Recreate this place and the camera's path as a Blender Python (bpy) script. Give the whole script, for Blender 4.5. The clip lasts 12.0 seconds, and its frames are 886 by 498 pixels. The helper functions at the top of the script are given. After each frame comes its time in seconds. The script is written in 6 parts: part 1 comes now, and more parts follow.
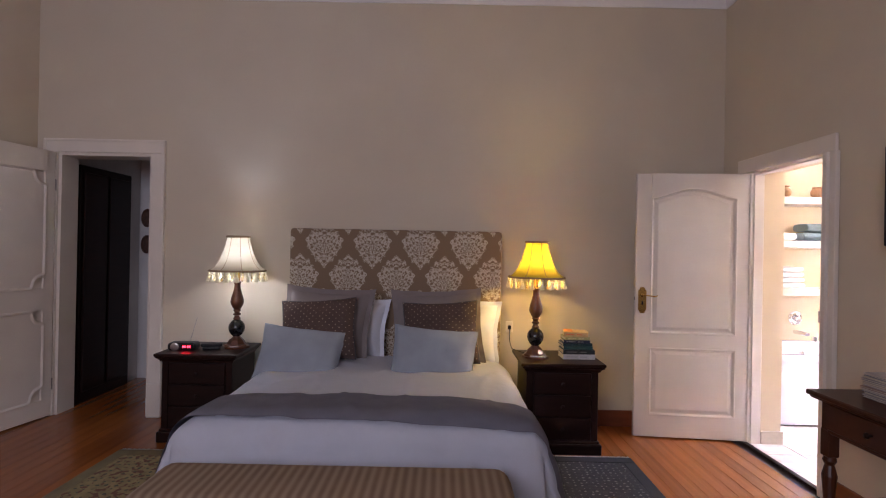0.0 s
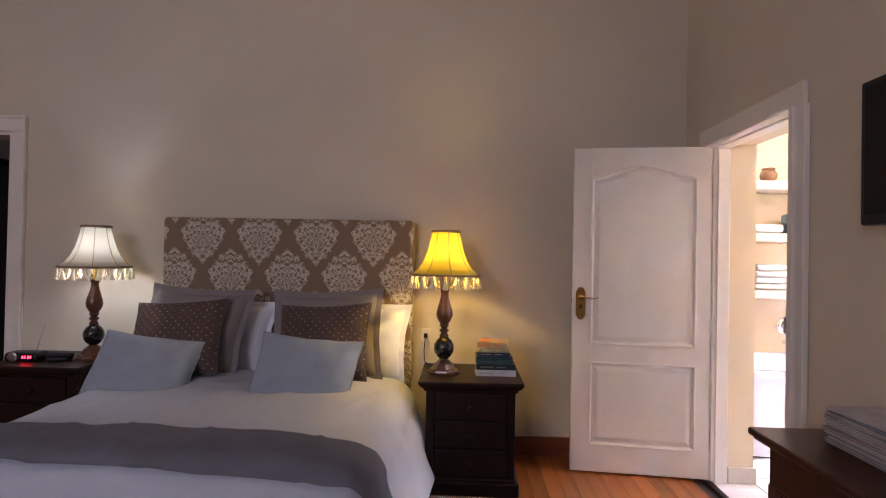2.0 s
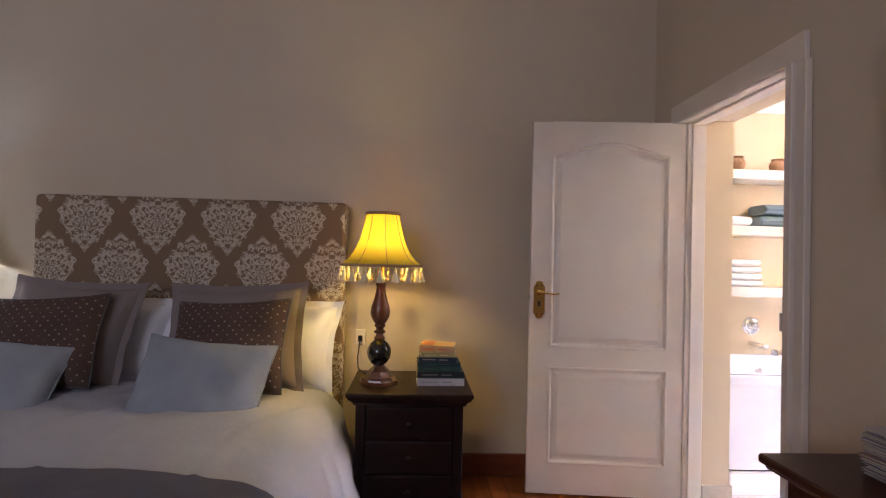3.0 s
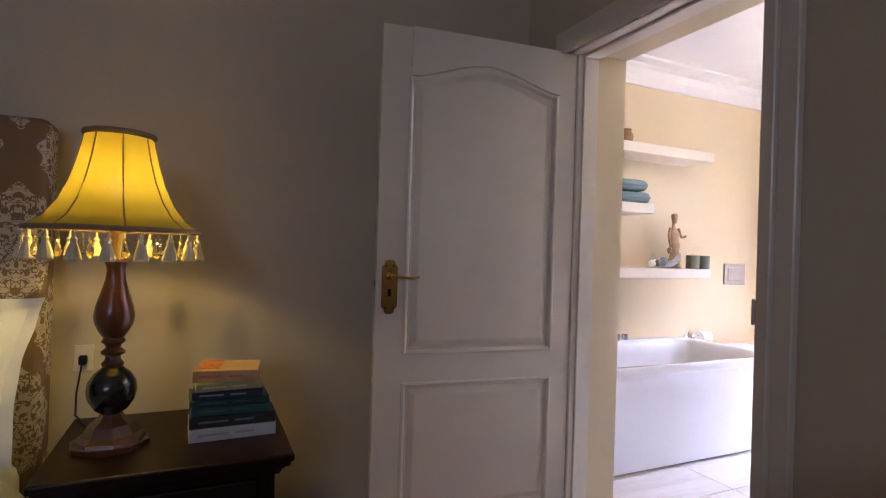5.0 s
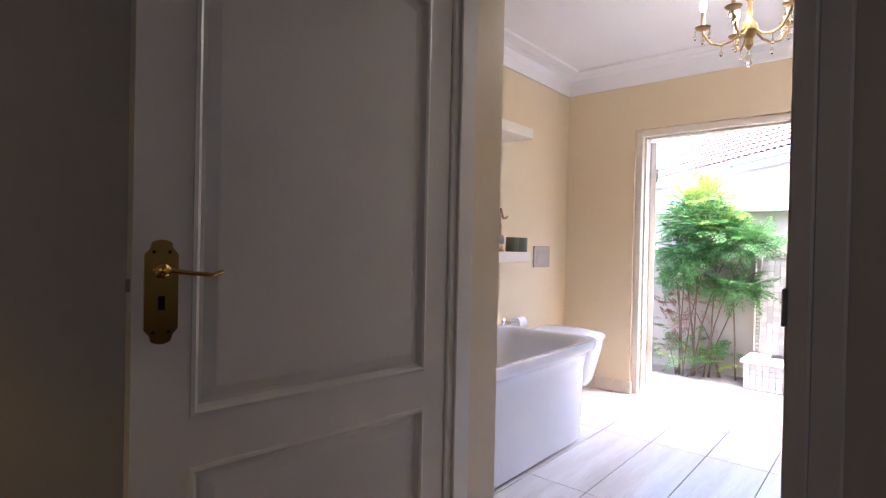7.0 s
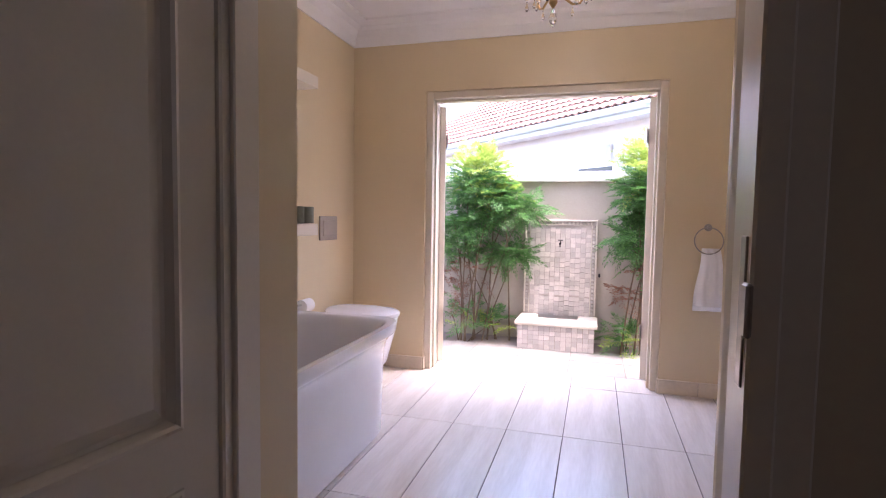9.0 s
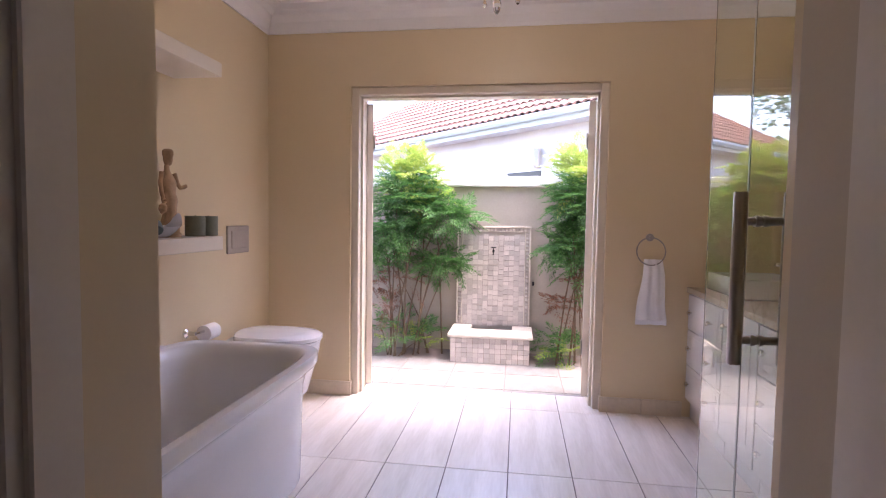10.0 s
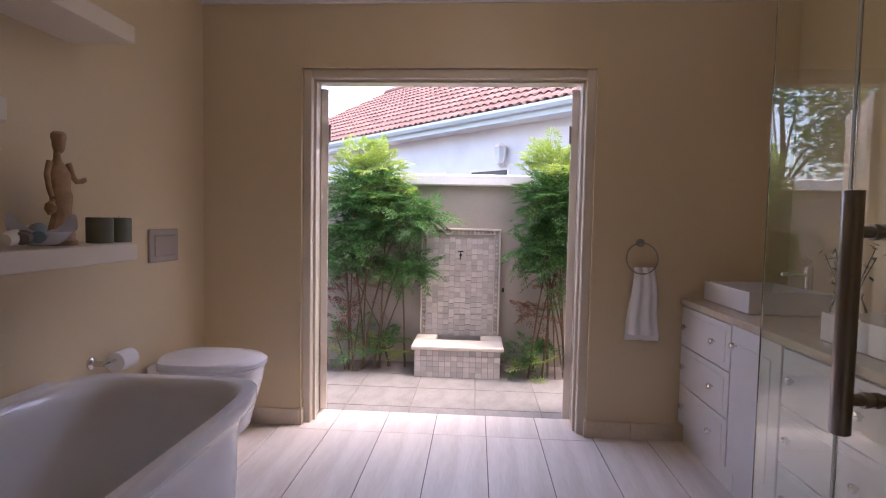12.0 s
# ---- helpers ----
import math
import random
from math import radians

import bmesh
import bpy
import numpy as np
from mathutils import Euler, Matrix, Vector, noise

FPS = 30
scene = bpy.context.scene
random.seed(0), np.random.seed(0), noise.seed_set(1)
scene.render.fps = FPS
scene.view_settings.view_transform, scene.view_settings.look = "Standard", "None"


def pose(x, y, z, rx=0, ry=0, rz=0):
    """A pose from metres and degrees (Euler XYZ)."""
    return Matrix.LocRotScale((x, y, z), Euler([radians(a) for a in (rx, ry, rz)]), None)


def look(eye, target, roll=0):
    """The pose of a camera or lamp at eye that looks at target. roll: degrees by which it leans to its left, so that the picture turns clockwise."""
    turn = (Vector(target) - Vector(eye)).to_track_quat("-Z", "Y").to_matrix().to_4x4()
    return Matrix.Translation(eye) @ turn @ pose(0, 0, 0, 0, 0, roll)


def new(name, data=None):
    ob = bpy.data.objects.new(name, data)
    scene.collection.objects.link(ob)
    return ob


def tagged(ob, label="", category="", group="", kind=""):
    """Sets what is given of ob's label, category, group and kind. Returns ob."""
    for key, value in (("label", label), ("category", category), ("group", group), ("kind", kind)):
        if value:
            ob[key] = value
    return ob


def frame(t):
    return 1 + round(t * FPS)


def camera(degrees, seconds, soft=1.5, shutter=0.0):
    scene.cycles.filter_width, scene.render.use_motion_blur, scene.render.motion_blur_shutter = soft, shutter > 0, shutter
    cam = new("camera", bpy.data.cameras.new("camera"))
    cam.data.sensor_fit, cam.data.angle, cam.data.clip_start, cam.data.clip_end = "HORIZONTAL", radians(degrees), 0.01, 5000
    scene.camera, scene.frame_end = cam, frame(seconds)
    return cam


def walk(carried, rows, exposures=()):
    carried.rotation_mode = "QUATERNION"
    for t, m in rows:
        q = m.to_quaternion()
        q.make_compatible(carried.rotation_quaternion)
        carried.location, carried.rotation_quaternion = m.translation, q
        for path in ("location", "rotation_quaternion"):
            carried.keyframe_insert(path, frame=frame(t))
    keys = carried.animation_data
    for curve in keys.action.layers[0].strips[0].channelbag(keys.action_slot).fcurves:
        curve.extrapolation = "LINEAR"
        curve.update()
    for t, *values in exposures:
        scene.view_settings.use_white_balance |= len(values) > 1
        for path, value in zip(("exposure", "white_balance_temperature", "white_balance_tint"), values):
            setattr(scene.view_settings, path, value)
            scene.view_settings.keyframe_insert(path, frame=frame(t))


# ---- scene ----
cam = camera(80.0, 12.0, soft=1.1)
PATH = [
    (0, (0.376, 0.383, 1.42), (0.372, 2.383, 1.424), 1.1),
    (0.5, (0.588, 0.506, 1.428), (0.578, 2.506, 1.434), 1.0),
    (1, (0.819, 0.668, 1.387), (0.786, 2.668, 1.402), 1.0),
    (1.5, (1.028, 0.871, 1.387), (0.963, 2.87, 1.406), 1.0),
    (2, (1.165, 1.108, 1.348), (1.092, 3.106, 1.372), 1.1),
    (2.5, (1.21, 1.35, 1.314), (1.177, 3.35, 1.342), 1.2),
    (3, (1.241, 1.607, 1.268), (1.34, 3.604, 1.308), 1.5),
    (5, (1.28, 2.603, 1.202), (2.109, 4.423, 1.209), 1.8),
    (5.5, (1.348, 2.82, 1.211), (2.326, 4.564, 1.204), 2.0),
    (6, (1.397, 3.021, 1.193), (2.6, 4.619, 1.194), 1.8),
    (6.5, (1.44, 3.225, 1.172), (2.808, 4.684, 1.173), 1.5),
    (8.5, (1.732, 3.674, 1.162), (3.598, 4.385, 1.054), 1.0),
    (9, (1.873, 3.729, 1.179), (3.791, 4.282, 1.057), 0.9),
    (9.5, (2.081, 3.785, 1.207), (4.034, 4.199, 1.091), 0.9),
    (10, (2.208, 3.842, 1.227), (4.186, 4.123, 1.116), 0.9),
    (10.5, (2.31, 3.878, 1.23), (4.297, 4.077, 1.118), 0.8),
    (11, (2.436, 3.901, 1.218), (4.426, 4.058, 1.108), 0.9),
    (11.5, (2.552, 3.92, 1.225), (4.544, 4.057, 1.113), 1.0),
    (12, (2.635, 3.949, 1.241), (4.628, 4.073, 1.133), 1.1),
]
EXPOSURES = [(0, 6.9, 6250, 29), (2.5, 6.68, 6250, 28), (3.0, 6.53, 6200, 26), (5.0, 5.58, 5750, 20), (5.5, 5.35, 5700, 18), (6.5, 5.05, 5700, 17), (8.5, 4.25, 6050, 23), (9.5, 4.05, 6350, 28), (10.5, 3.7, 6350, 27), (12, 3.05, 6350, 26)]
walk(cam, [(t, look(eye, target, roll)) for t, eye, target, roll in PATH], EXPOSURES)
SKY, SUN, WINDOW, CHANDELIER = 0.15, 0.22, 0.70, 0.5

# ---- world, sun, lights ----
SUN_AZ = 178
world = bpy.data.worlds.new("sky")
scene.world = world
world.use_nodes = True
wn = world.node_tree
sky = wn.nodes.new("ShaderNodeTexSky")
sky.sky_type = "NISHITA"
sky.sun_disc = False
sky.sun_elevation, sky.sun_rotation = radians(70), radians(SUN_AZ)
sky.air_density, sky.dust_density, sky.ozone_density = 1.0, 4.0, 1.0
wn.links.new(sky.outputs[0], wn.nodes["Background"].inputs[0])
wn.nodes["Background"].inputs[1].default_value = SKY


def lamp(name, kind, m, energy, colour, **more):
    data = bpy.data.lights.new(name, kind)
    data.energy, data.color = energy, colour
    for key, value in more.items():
        if key == "size":
            data.size = value
        elif key == "size_y":
            data.shape, data.size_y = "RECTANGLE", value
        elif key == "radius":
            data.shadow_soft_size = value
        elif key == "angle":
            data.angle = value
    ob = new(name, data)
    ob.matrix_world = m
    return ob


sun_dir = Vector((math.sin(radians(SUN_AZ)) * math.cos(radians(70)), math.cos(radians(SUN_AZ)) * math.cos(radians(70)), math.sin(radians(70))))
lamp("sun", "SUN", look(sun_dir * 30, (0, 0, 0)), SUN, (1.0, 0.96, 0.9), angle=radians(30))
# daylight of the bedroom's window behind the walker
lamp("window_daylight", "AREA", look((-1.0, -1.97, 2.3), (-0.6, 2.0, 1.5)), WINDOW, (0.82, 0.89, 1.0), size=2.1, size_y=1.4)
lamp("chandelier_light", "POINT", pose(4.41, 3.95, 2.46), CHANDELIER, (1.0, 0.88, 0.72), radius=0.14)
# bulbs in the two bedside shades
lamp("bulb_cool", "POINT", pose(-1.21, 4.45, 1.37), 0.027, (0.40, 0.74, 1.0), radius=0.028)
lamp("bulb_warm", "POINT", pose(1.065, 4.30, 1.36), 0.058, (1.0, 0.76, 0.12), radius=0.028)

# ---- materials ----


def mat(name, base, rough=0.6, metal=0.0, vary=0.08, scale=6.0, fine=60.0, bump=0.05, spec=0.5, clear=0.0, stretch=(1, 1, 1), alt=None, random_amount=0.0, dist=0.004):
    """A surface with two scales of variation and fine relief."""
    m = bpy.data.materials.new(name)
    m.use_nodes = True
    t = m.node_tree
    b = t.nodes["Principled BSDF"]
    b.inputs["Roughness"].default_value, b.inputs["Metallic"].default_value = rough, metal
    b.inputs["Specular IOR Level"].default_value = spec
    b.inputs["Coat Weight"].default_value = clear
    b.inputs["Coat Roughness"].default_value = 0.12
    co = t.nodes.new("ShaderNodeTexCoord")
    mp = t.nodes.new("ShaderNodeMapping")
    mp.inputs["Scale"].default_value = stretch
    t.links.new(co.outputs["Object"], mp.inputs[0])
    n1, n2 = t.nodes.new("ShaderNodeTexNoise"), t.nodes.new("ShaderNodeTexNoise")
    n1.inputs["Scale"].default_value, n1.inputs["Detail"].default_value = scale, 5
    n2.inputs["Scale"].default_value, n2.inputs["Detail"].default_value = fine, 3
    t.links.new(mp.outputs[0], n1.inputs[0])
    t.links.new(mp.outputs[0], n2.inputs[0])
    mix = t.nodes.new("ShaderNodeMix")
    mix.data_type = "RGBA"
    dark = alt or tuple(c * (1 - 2.2 * vary) for c in base)
    mix.inputs[6].default_value, mix.inputs[7].default_value = (*dark, 1), (*tuple(min(1, c * (1 + vary)) for c in base), 1)
    add = t.nodes.new("ShaderNodeMath")
    add.operation = "MULTIPLY_ADD"
    add.inputs[1].default_value = 0.35
    t.links.new(n2.outputs[0], add.inputs[0])
    ramp = t.nodes.new("ShaderNodeMapRange")
    ramp.inputs[1].default_value, ramp.inputs[2].default_value = 0.35, 0.85
    t.links.new(n1.outputs[0], add.inputs[2])
    t.links.new(add.outputs[0], ramp.inputs[0])
    t.links.new(ramp.outputs[0], mix.inputs[0])
    colour = mix.outputs[2]
    if random_amount:
        info, hsv, rr = t.nodes.new("ShaderNodeObjectInfo"), t.nodes.new("ShaderNodeHueSaturation"), t.nodes.new("ShaderNodeMapRange")
        rr.inputs[3].default_value, rr.inputs[4].default_value = 1 - random_amount, 1 + random_amount
        t.links.new(info.outputs["Random"], rr.inputs[0])
        t.links.new(rr.outputs[0], hsv.inputs["Value"])
        t.links.new(colour, hsv.inputs["Color"])
        colour = hsv.outputs[0]
    t.links.new(colour, b.inputs["Base Color"])
    if bump:
        bp = t.nodes.new("ShaderNodeBump")
        bp.inputs["Strength"].default_value, bp.inputs["Distance"].default_value = bump, dist
        t.links.new(add.outputs[0], bp.inputs["Height"])
        t.links.new(bp.outputs[0], b.inputs["Normal"])
    return m


def glow(name, colour, strength):
    m = bpy.data.materials.new(name)
    m.use_nodes = True
    b = m.node_tree.nodes["Principled BSDF"]
    b.inputs["Base Color"].default_value = (*colour, 1)
    b.inputs["Emission Color"].default_value = (*colour, 1)
    b.inputs["Emission Strength"].default_value = strength
    return m


def clear_glass(name, tint=(1, 1, 1), rough=0.0):
    m = bpy.data.materials.new(name)
    m.use_nodes = True
    b = m.node_tree.nodes["Principled BSDF"]
    b.inputs["Base Color"].default_value = (*tint, 1)
    b.inputs["Roughness"].default_value, b.inputs["IOR"].default_value = rough, 1.5
    b.inputs["Transmission Weight"].default_value = 1.0
    return m


def nodes_of(m):
    return m.node_tree, m.node_tree.nodes["Principled BSDF"]


WALL = mat("warm_plaster_paint", (0.62, 0.53, 0.405), 0.75, vary=0.025, scale=1.6, fine=140, bump=0.12, dist=0.002)
BATH_WALL = mat("cream_satin_paint", (0.72, 0.585, 0.375), 0.36, vary=0.02, scale=1.4, fine=120, bump=0.06, dist=0.002)
CEIL = mat("ceiling_paint", (0.82, 0.80, 0.78), 0.8, vary=0.02, scale=2, bump=0.04)
TRIM = mat("white_enamel", (0.77, 0.695, 0.60), 0.32, vary=0.03, scale=4, fine=90, bump=0.05, dist=0.002)
TRIM_WARM = mat("cream_enamel", (0.70, 0.62, 0.50), 0.35, vary=0.03, scale=4, fine=90, bump=0.05, dist=0.002)
BOARD = mat("polished_floorboard", (0.31, 0.09, 0.018), 0.24, spec=0.4, vary=0.14, scale=2.2, fine=26, bump=0.08, stretch=(9, 0.7, 9), clear=0.2, random_amount=0.16, dist=0.001)
SKIRT = mat("varnished_skirting", (0.20, 0.05, 0.018), 0.3, vary=0.12, scale=3, fine=40, stretch=(1, 1, 8), clear=0.3)
DARKWOOD = mat("dark_mahogany", (0.016, 0.0055, 0.004), 0.40, spec=0.2, vary=0.18, scale=4, fine=50, stretch=(1, 1, 7), clear=0.03, bump=0.06, dist=0.001)
REDWOOD = mat("red_brown_wood", (0.065, 0.02, 0.009), 0.34, spec=0.3, vary=0.18, scale=4, fine=50, stretch=(6, 1, 1), clear=0.1, bump=0.06, dist=0.001)
TURNED = mat("turned_lamp_wood", (0.11, 0.035, 0.014), 0.3, vary=0.2, scale=7, fine=60, clear=0.4)
BLACKBALL = mat("black_lacquer", (0.012, 0.011, 0.012), 0.22, vary=0.2, clear=0.4)
LINEN = mat("white_cotton", (0.86, 0.865, 0.92), 0.85, vary=0.02, scale=5.5, fine=24, bump=0.4, dist=0.014)
THROW = mat("grey_wool_throw", (0.29, 0.28, 0.325), 0.95, vary=0.07, scale=9, fine=420, bump=0.5, dist=0.002)
CUSHION = mat("blue_grey_linen", (0.29, 0.32, 0.36), 0.9, vary=0.06, scale=8, fine=380, bump=0.45, dist=0.002)
SHAM = mat("taupe_cotton", (0.23, 0.195, 0.185), 0.9, vary=0.05, scale=8, fine=350, bump=0.3, dist=0.002)
GOLD = mat("polished_brass", (0.72, 0.50, 0.16), 0.22, 1.0, vary=0.05, bump=0.02)
CHROME = mat("chrome", (0.75, 0.75, 0.76), 0.09, 1.0, vary=0.02, bump=0.0)
STEEL = mat("brushed_steel", (0.36, 0.33, 0.31), 0.3, 1.0, vary=0.05, fine=180, stretch=(1, 1, 0.05), bump=0.03)
PORCELAIN = mat("white_porcelain", (0.80, 0.79, 0.81), 0.045, vary=0.01, bump=0.0)
BLACKPLASTIC = mat("black_plastic", (0.010, 0.010, 0.012), 0.4, vary=0.1, bump=0.02, spec=0.25)
SCREEN = mat("dark_screen", (0.006, 0.006, 0.008), 0.12, vary=0.05, bump=0.0, spec=0.15)
TILE = mat("travertine_look_tile", (0.78, 0.71, 0.65), 0.26, vary=0.07, scale=2.4, fine=18, stretch=(0.5, 5, 1), bump=0.02, alt=(0.64, 0.56, 0.485), random_amount=0.04)
GROUT = mat("grey_grout", (0.20, 0.165, 0.15), 0.9, vary=0.1, bump=0.1)
PAVER = mat("courtyard_paver", (0.205, 0.19, 0.178), 0.55, vary=0.16, scale=4, fine=30, stretch=(1, 2, 1), bump=0.08, random_amount=0.05)
RENDER = mat("courtyard_wall_render", (0.34, 0.30, 0.25), 0.9, vary=0.08, scale=2, fine=60, bump=0.2)
WHITEWALL = mat("white_exterior_render", (0.74, 0.73, 0.71), 0.9, vary=0.05, scale=2, fine=60, bump=0.15)
MOSAIC = mat("tumbled_marble_tile", (0.50, 0.455, 0.42), 0.6, vary=0.16, scale=22, fine=90, bump=0.2, random_amount=0.2, dist=0.002)
COPING = mat("pale_stone_coping", (0.58, 0.52, 0.44), 0.6, vary=0.08, scale=8, fine=60, bump=0.15)
CLAY = mat("clay_roof_tile", (0.19, 0.095, 0.072), 0.9, vary=0.25, scale=3.5, fine=34, bump=0.25, random_amount=0.2, alt=(0.085, 0.06, 0.05))
GUTTER = mat("pale_aqua_gutter_paint", (0.62, 0.70, 0.69), 0.45, vary=0.03, bump=0.02)
GROUT_PALE = mat("pale_grout", (0.30, 0.255, 0.22), 0.9, vary=0.1, bump=0.1)
SEAL = mat("clear_plastic_seal", (0.42, 0.45, 0.40), 0.3, vary=0.05)
GLASS = clear_glass("clear_glass", (0.96, 0.99, 0.97))
SHOWER_GLASS = clear_glass("green_tinted_glass", (0.86, 0.90, 0.80))
# ---- mesh helpers ----


def part(name, bm, material, parent=None, label="", smooth=False):
    me = bpy.data.meshes.new(name)
    bmesh.ops.recalc_face_normals(bm, faces=bm.faces)
    if smooth:
        for f in bm.faces:
            f.smooth = True
    bm.to_mesh(me)
    bm.free()
    me.materials.append(material)
    if smooth:
        me.set_sharp_from_angle(angle=radians(38))
    ob = new(name, me)
    if parent:
        ob.parent = parent
    if label:
        ob["label"] = label
    return ob


def shared(name, ob, m, parent):
    """Another object on the same mesh."""
    o = new(name, ob.data)
    o.parent = parent
    o.matrix_basis = m
    return o


def thing(name, label, category, m=None, group="", kind=""):
    ob = new(name)
    ob.empty_display_size = 0.05
    if m:
        ob.matrix_world = m
    return tagged(ob, label, category, group, kind)


def box(bm, x0, x1, y0, y1, z0, z1, bev=0.0, seg=1):
    m = Matrix.Translation(((x0 + x1) / 2, (y0 + y1) / 2, (z0 + z1) / 2)) @ Matrix.Diagonal((abs(x1 - x0), abs(y1 - y0), abs(z1 - z0), 1))
    g = bmesh.ops.create_cube(bm, size=1, matrix=m)
    if bev:
        edges = list({e for v in g["verts"] for e in v.link_edges})
        bmesh.ops.bevel(bm, geom=edges, offset=bev, segments=seg, affect="EDGES", profile=0.5)
    return bm


def boxes(*rows, bev=0.0, seg=1):
    bm = bmesh.new()
    for r in rows:
        box(bm, *r, bev=bev, seg=seg)
    return bm


def lathe(profile, seg=28, bm=None, m=None):
    """Turned shape from (radius, height) pairs."""
    bm = bm or bmesh.new()
    m = m or Matrix()
    rings = []
    for r, z in profile:
        rings.append([bm.verts.new(m @ Vector((max(r, 1e-4) * math.cos(2 * math.pi * i / seg), max(r, 1e-4) * math.sin(2 * math.pi * i / seg), z))) for i in range(seg)])
    for a, b in zip(rings, rings[1:]):
        for i in range(seg):
            bm.faces.new((a[i], a[(i + 1) % seg], b[(i + 1) % seg], b[i]))
    for ring in (rings[0], rings[-1]):
        bm.faces.new(ring)
    return bm


def tube(points, radius, seg=8, bm=None, taper=1.0):
    """A round rod along points."""
    bm = bm or bmesh.new()
    pts = [Vector(p) for p in points]
    rings, n = [], len(pts)
    for i, p in enumerate(pts):
        d = (pts[min(i + 1, n - 1)] - pts[max(i - 1, 0)]).normalized()
        side = d.cross(Vector((0, 0, 1)) if abs(d.z) < 0.9 else Vector((1, 0, 0))).normalized()
        up = side.cross(d)
        r = radius * (1 + (taper - 1) * i / max(1, n - 1))
        rings.append([bm.verts.new(p + r * (math.cos(2 * math.pi * k / seg) * side + math.sin(2 * math.pi * k / seg) * up)) for k in range(seg)])
    for a, b in zip(rings, rings[1:]):
        for k in range(seg):
            bm.faces.new((a[k], a[(k + 1) % seg], b[(k + 1) % seg], b[k]))
    bm.faces.new(rings[0])
    bm.faces.new(rings[-1])
    return bm


def prism(outline, z0, z1, bm=None, m=None):
    """A flat outline in x and y pulled up from z0 to z1."""
    bm, m = bm or bmesh.new(), m or Matrix()
    a = [bm.verts.new(m @ Vector((x, y, z0))) for x, y in outline]
    b = [bm.verts.new(m @ Vector((x, y, z1))) for x, y in outline]
    bm.faces.new(a)
    bm.faces.new(b)
    for i in range(len(a)):
        j = (i + 1) % len(a)
        bm.faces.new((a[i], a[j], b[j], b[i]))
    return bm


def grid_mesh(nu, nv, place, bm=None, close_u=False):
    """A sheet of nu by nv points, each from place(u, v) with u and v from 0 to 1."""
    bm = bm or bmesh.new()
    vs = [[bm.verts.new(place(i / (nu if close_u else nu - 1), j / (nv - 1))) for i in range(nu)] for j in range(nv)]
    for j in range(nv - 1):
        for i in range(nu if close_u else nu - 1):
            k = (i + 1) % nu
            bm.faces.new((vs[j][i], vs[j][k], vs[j + 1][k], vs[j + 1][i]))
    return bm


def sweep_ring(outline, profile, bm=None):
    """A closed outline in x and z (with its inside to the left) framed by a profile of (inward, towards -y) pairs."""
    bm = bm or bmesh.new()
    n = len(outline)
    pts = [Vector((x, 0, z)) for x, z in outline]
    offs = []
    for i in range(n):
        d1, d2 = (pts[i] - pts[i - 1]).normalized(), (pts[(i + 1) % n] - pts[i]).normalized()
        n1, n2 = Vector((-d1.z, 0, d1.x)), Vector((-d2.z, 0, d2.x))
        b = (n1 + n2).normalized()
        offs.append(b / max(0.4, b.dot(n1)))
    rings = [[bm.verts.new(p + o * inn + Vector((0, -out, 0))) for p, o in zip(pts, offs)] for inn, out in profile]
    for a, b in zip(rings, rings[1:]):
        for i in range(n):
            bm.faces.new((a[i], a[(i + 1) % n], b[(i + 1) % n], b[i]))
    return bm, rings


# ---- structure ----
WY, RX, BX0, BX1, BY0, BY1, LX = 4.74, 2.67, 2.95, 5.69, 2.2, 5.57, -3.0
BED_H, BATH_H = 3.62, 2.62


def structure(name, bm, material, label, category):
    return tagged(part(name, bm, material), label, category, kind="structure")


structure("wall_north", boxes((LX - 0.2, -2.82, WY, WY + 0.2, 0, BED_H), (-2.04, RX, WY, WY + 0.2, 0, BED_H), (-2.82, -2.04, WY, WY + 0.2, 2.17, BED_H)), WALL, "beige painted plaster wall behind the bed", "wall")
structure("wall_east", boxes((RX, BX0 - 0.02, -2.2, 3.5, 0, BED_H), (RX, BX0 - 0.02, 4.47, 5.8, 0, BED_H), (RX, BX0 - 0.02, 3.5, 4.47, 2.13, BED_H)), WALL, "beige painted plaster wall with a bathroom doorway", "wall")
structure("wall_west", boxes((LX - 0.2, LX, -2.2, WY, 0, BED_H)), WALL, "beige painted plaster side wall of bedroom", "wall")
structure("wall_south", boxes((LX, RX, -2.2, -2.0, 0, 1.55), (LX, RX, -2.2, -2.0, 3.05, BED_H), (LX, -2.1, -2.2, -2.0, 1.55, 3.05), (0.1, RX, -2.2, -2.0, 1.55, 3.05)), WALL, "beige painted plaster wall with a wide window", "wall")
window = thing("window_1", "unseen white framed bedroom window closed by an added sky-blocking sheet", "window", pose(0, -2.1, 0), kind="structure")
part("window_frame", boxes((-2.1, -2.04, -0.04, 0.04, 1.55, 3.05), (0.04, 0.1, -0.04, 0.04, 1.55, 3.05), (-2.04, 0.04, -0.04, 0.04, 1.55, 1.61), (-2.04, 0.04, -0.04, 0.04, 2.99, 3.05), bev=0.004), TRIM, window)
# unseen sheet added to keep sky light out; window_daylight alone stands for the window
part("sky_blocker", boxes((-2.04, 0.04, -0.012, 0.0, 1.61, 2.99)), CEIL, window, "added white sheet that blocks the sky")
structure("ceiling", boxes((LX - 0.2, BX0, -2.2, WY + 0.2, BED_H, BED_H + 0.1)), CEIL, "white painted bedroom ceiling", "ceiling")


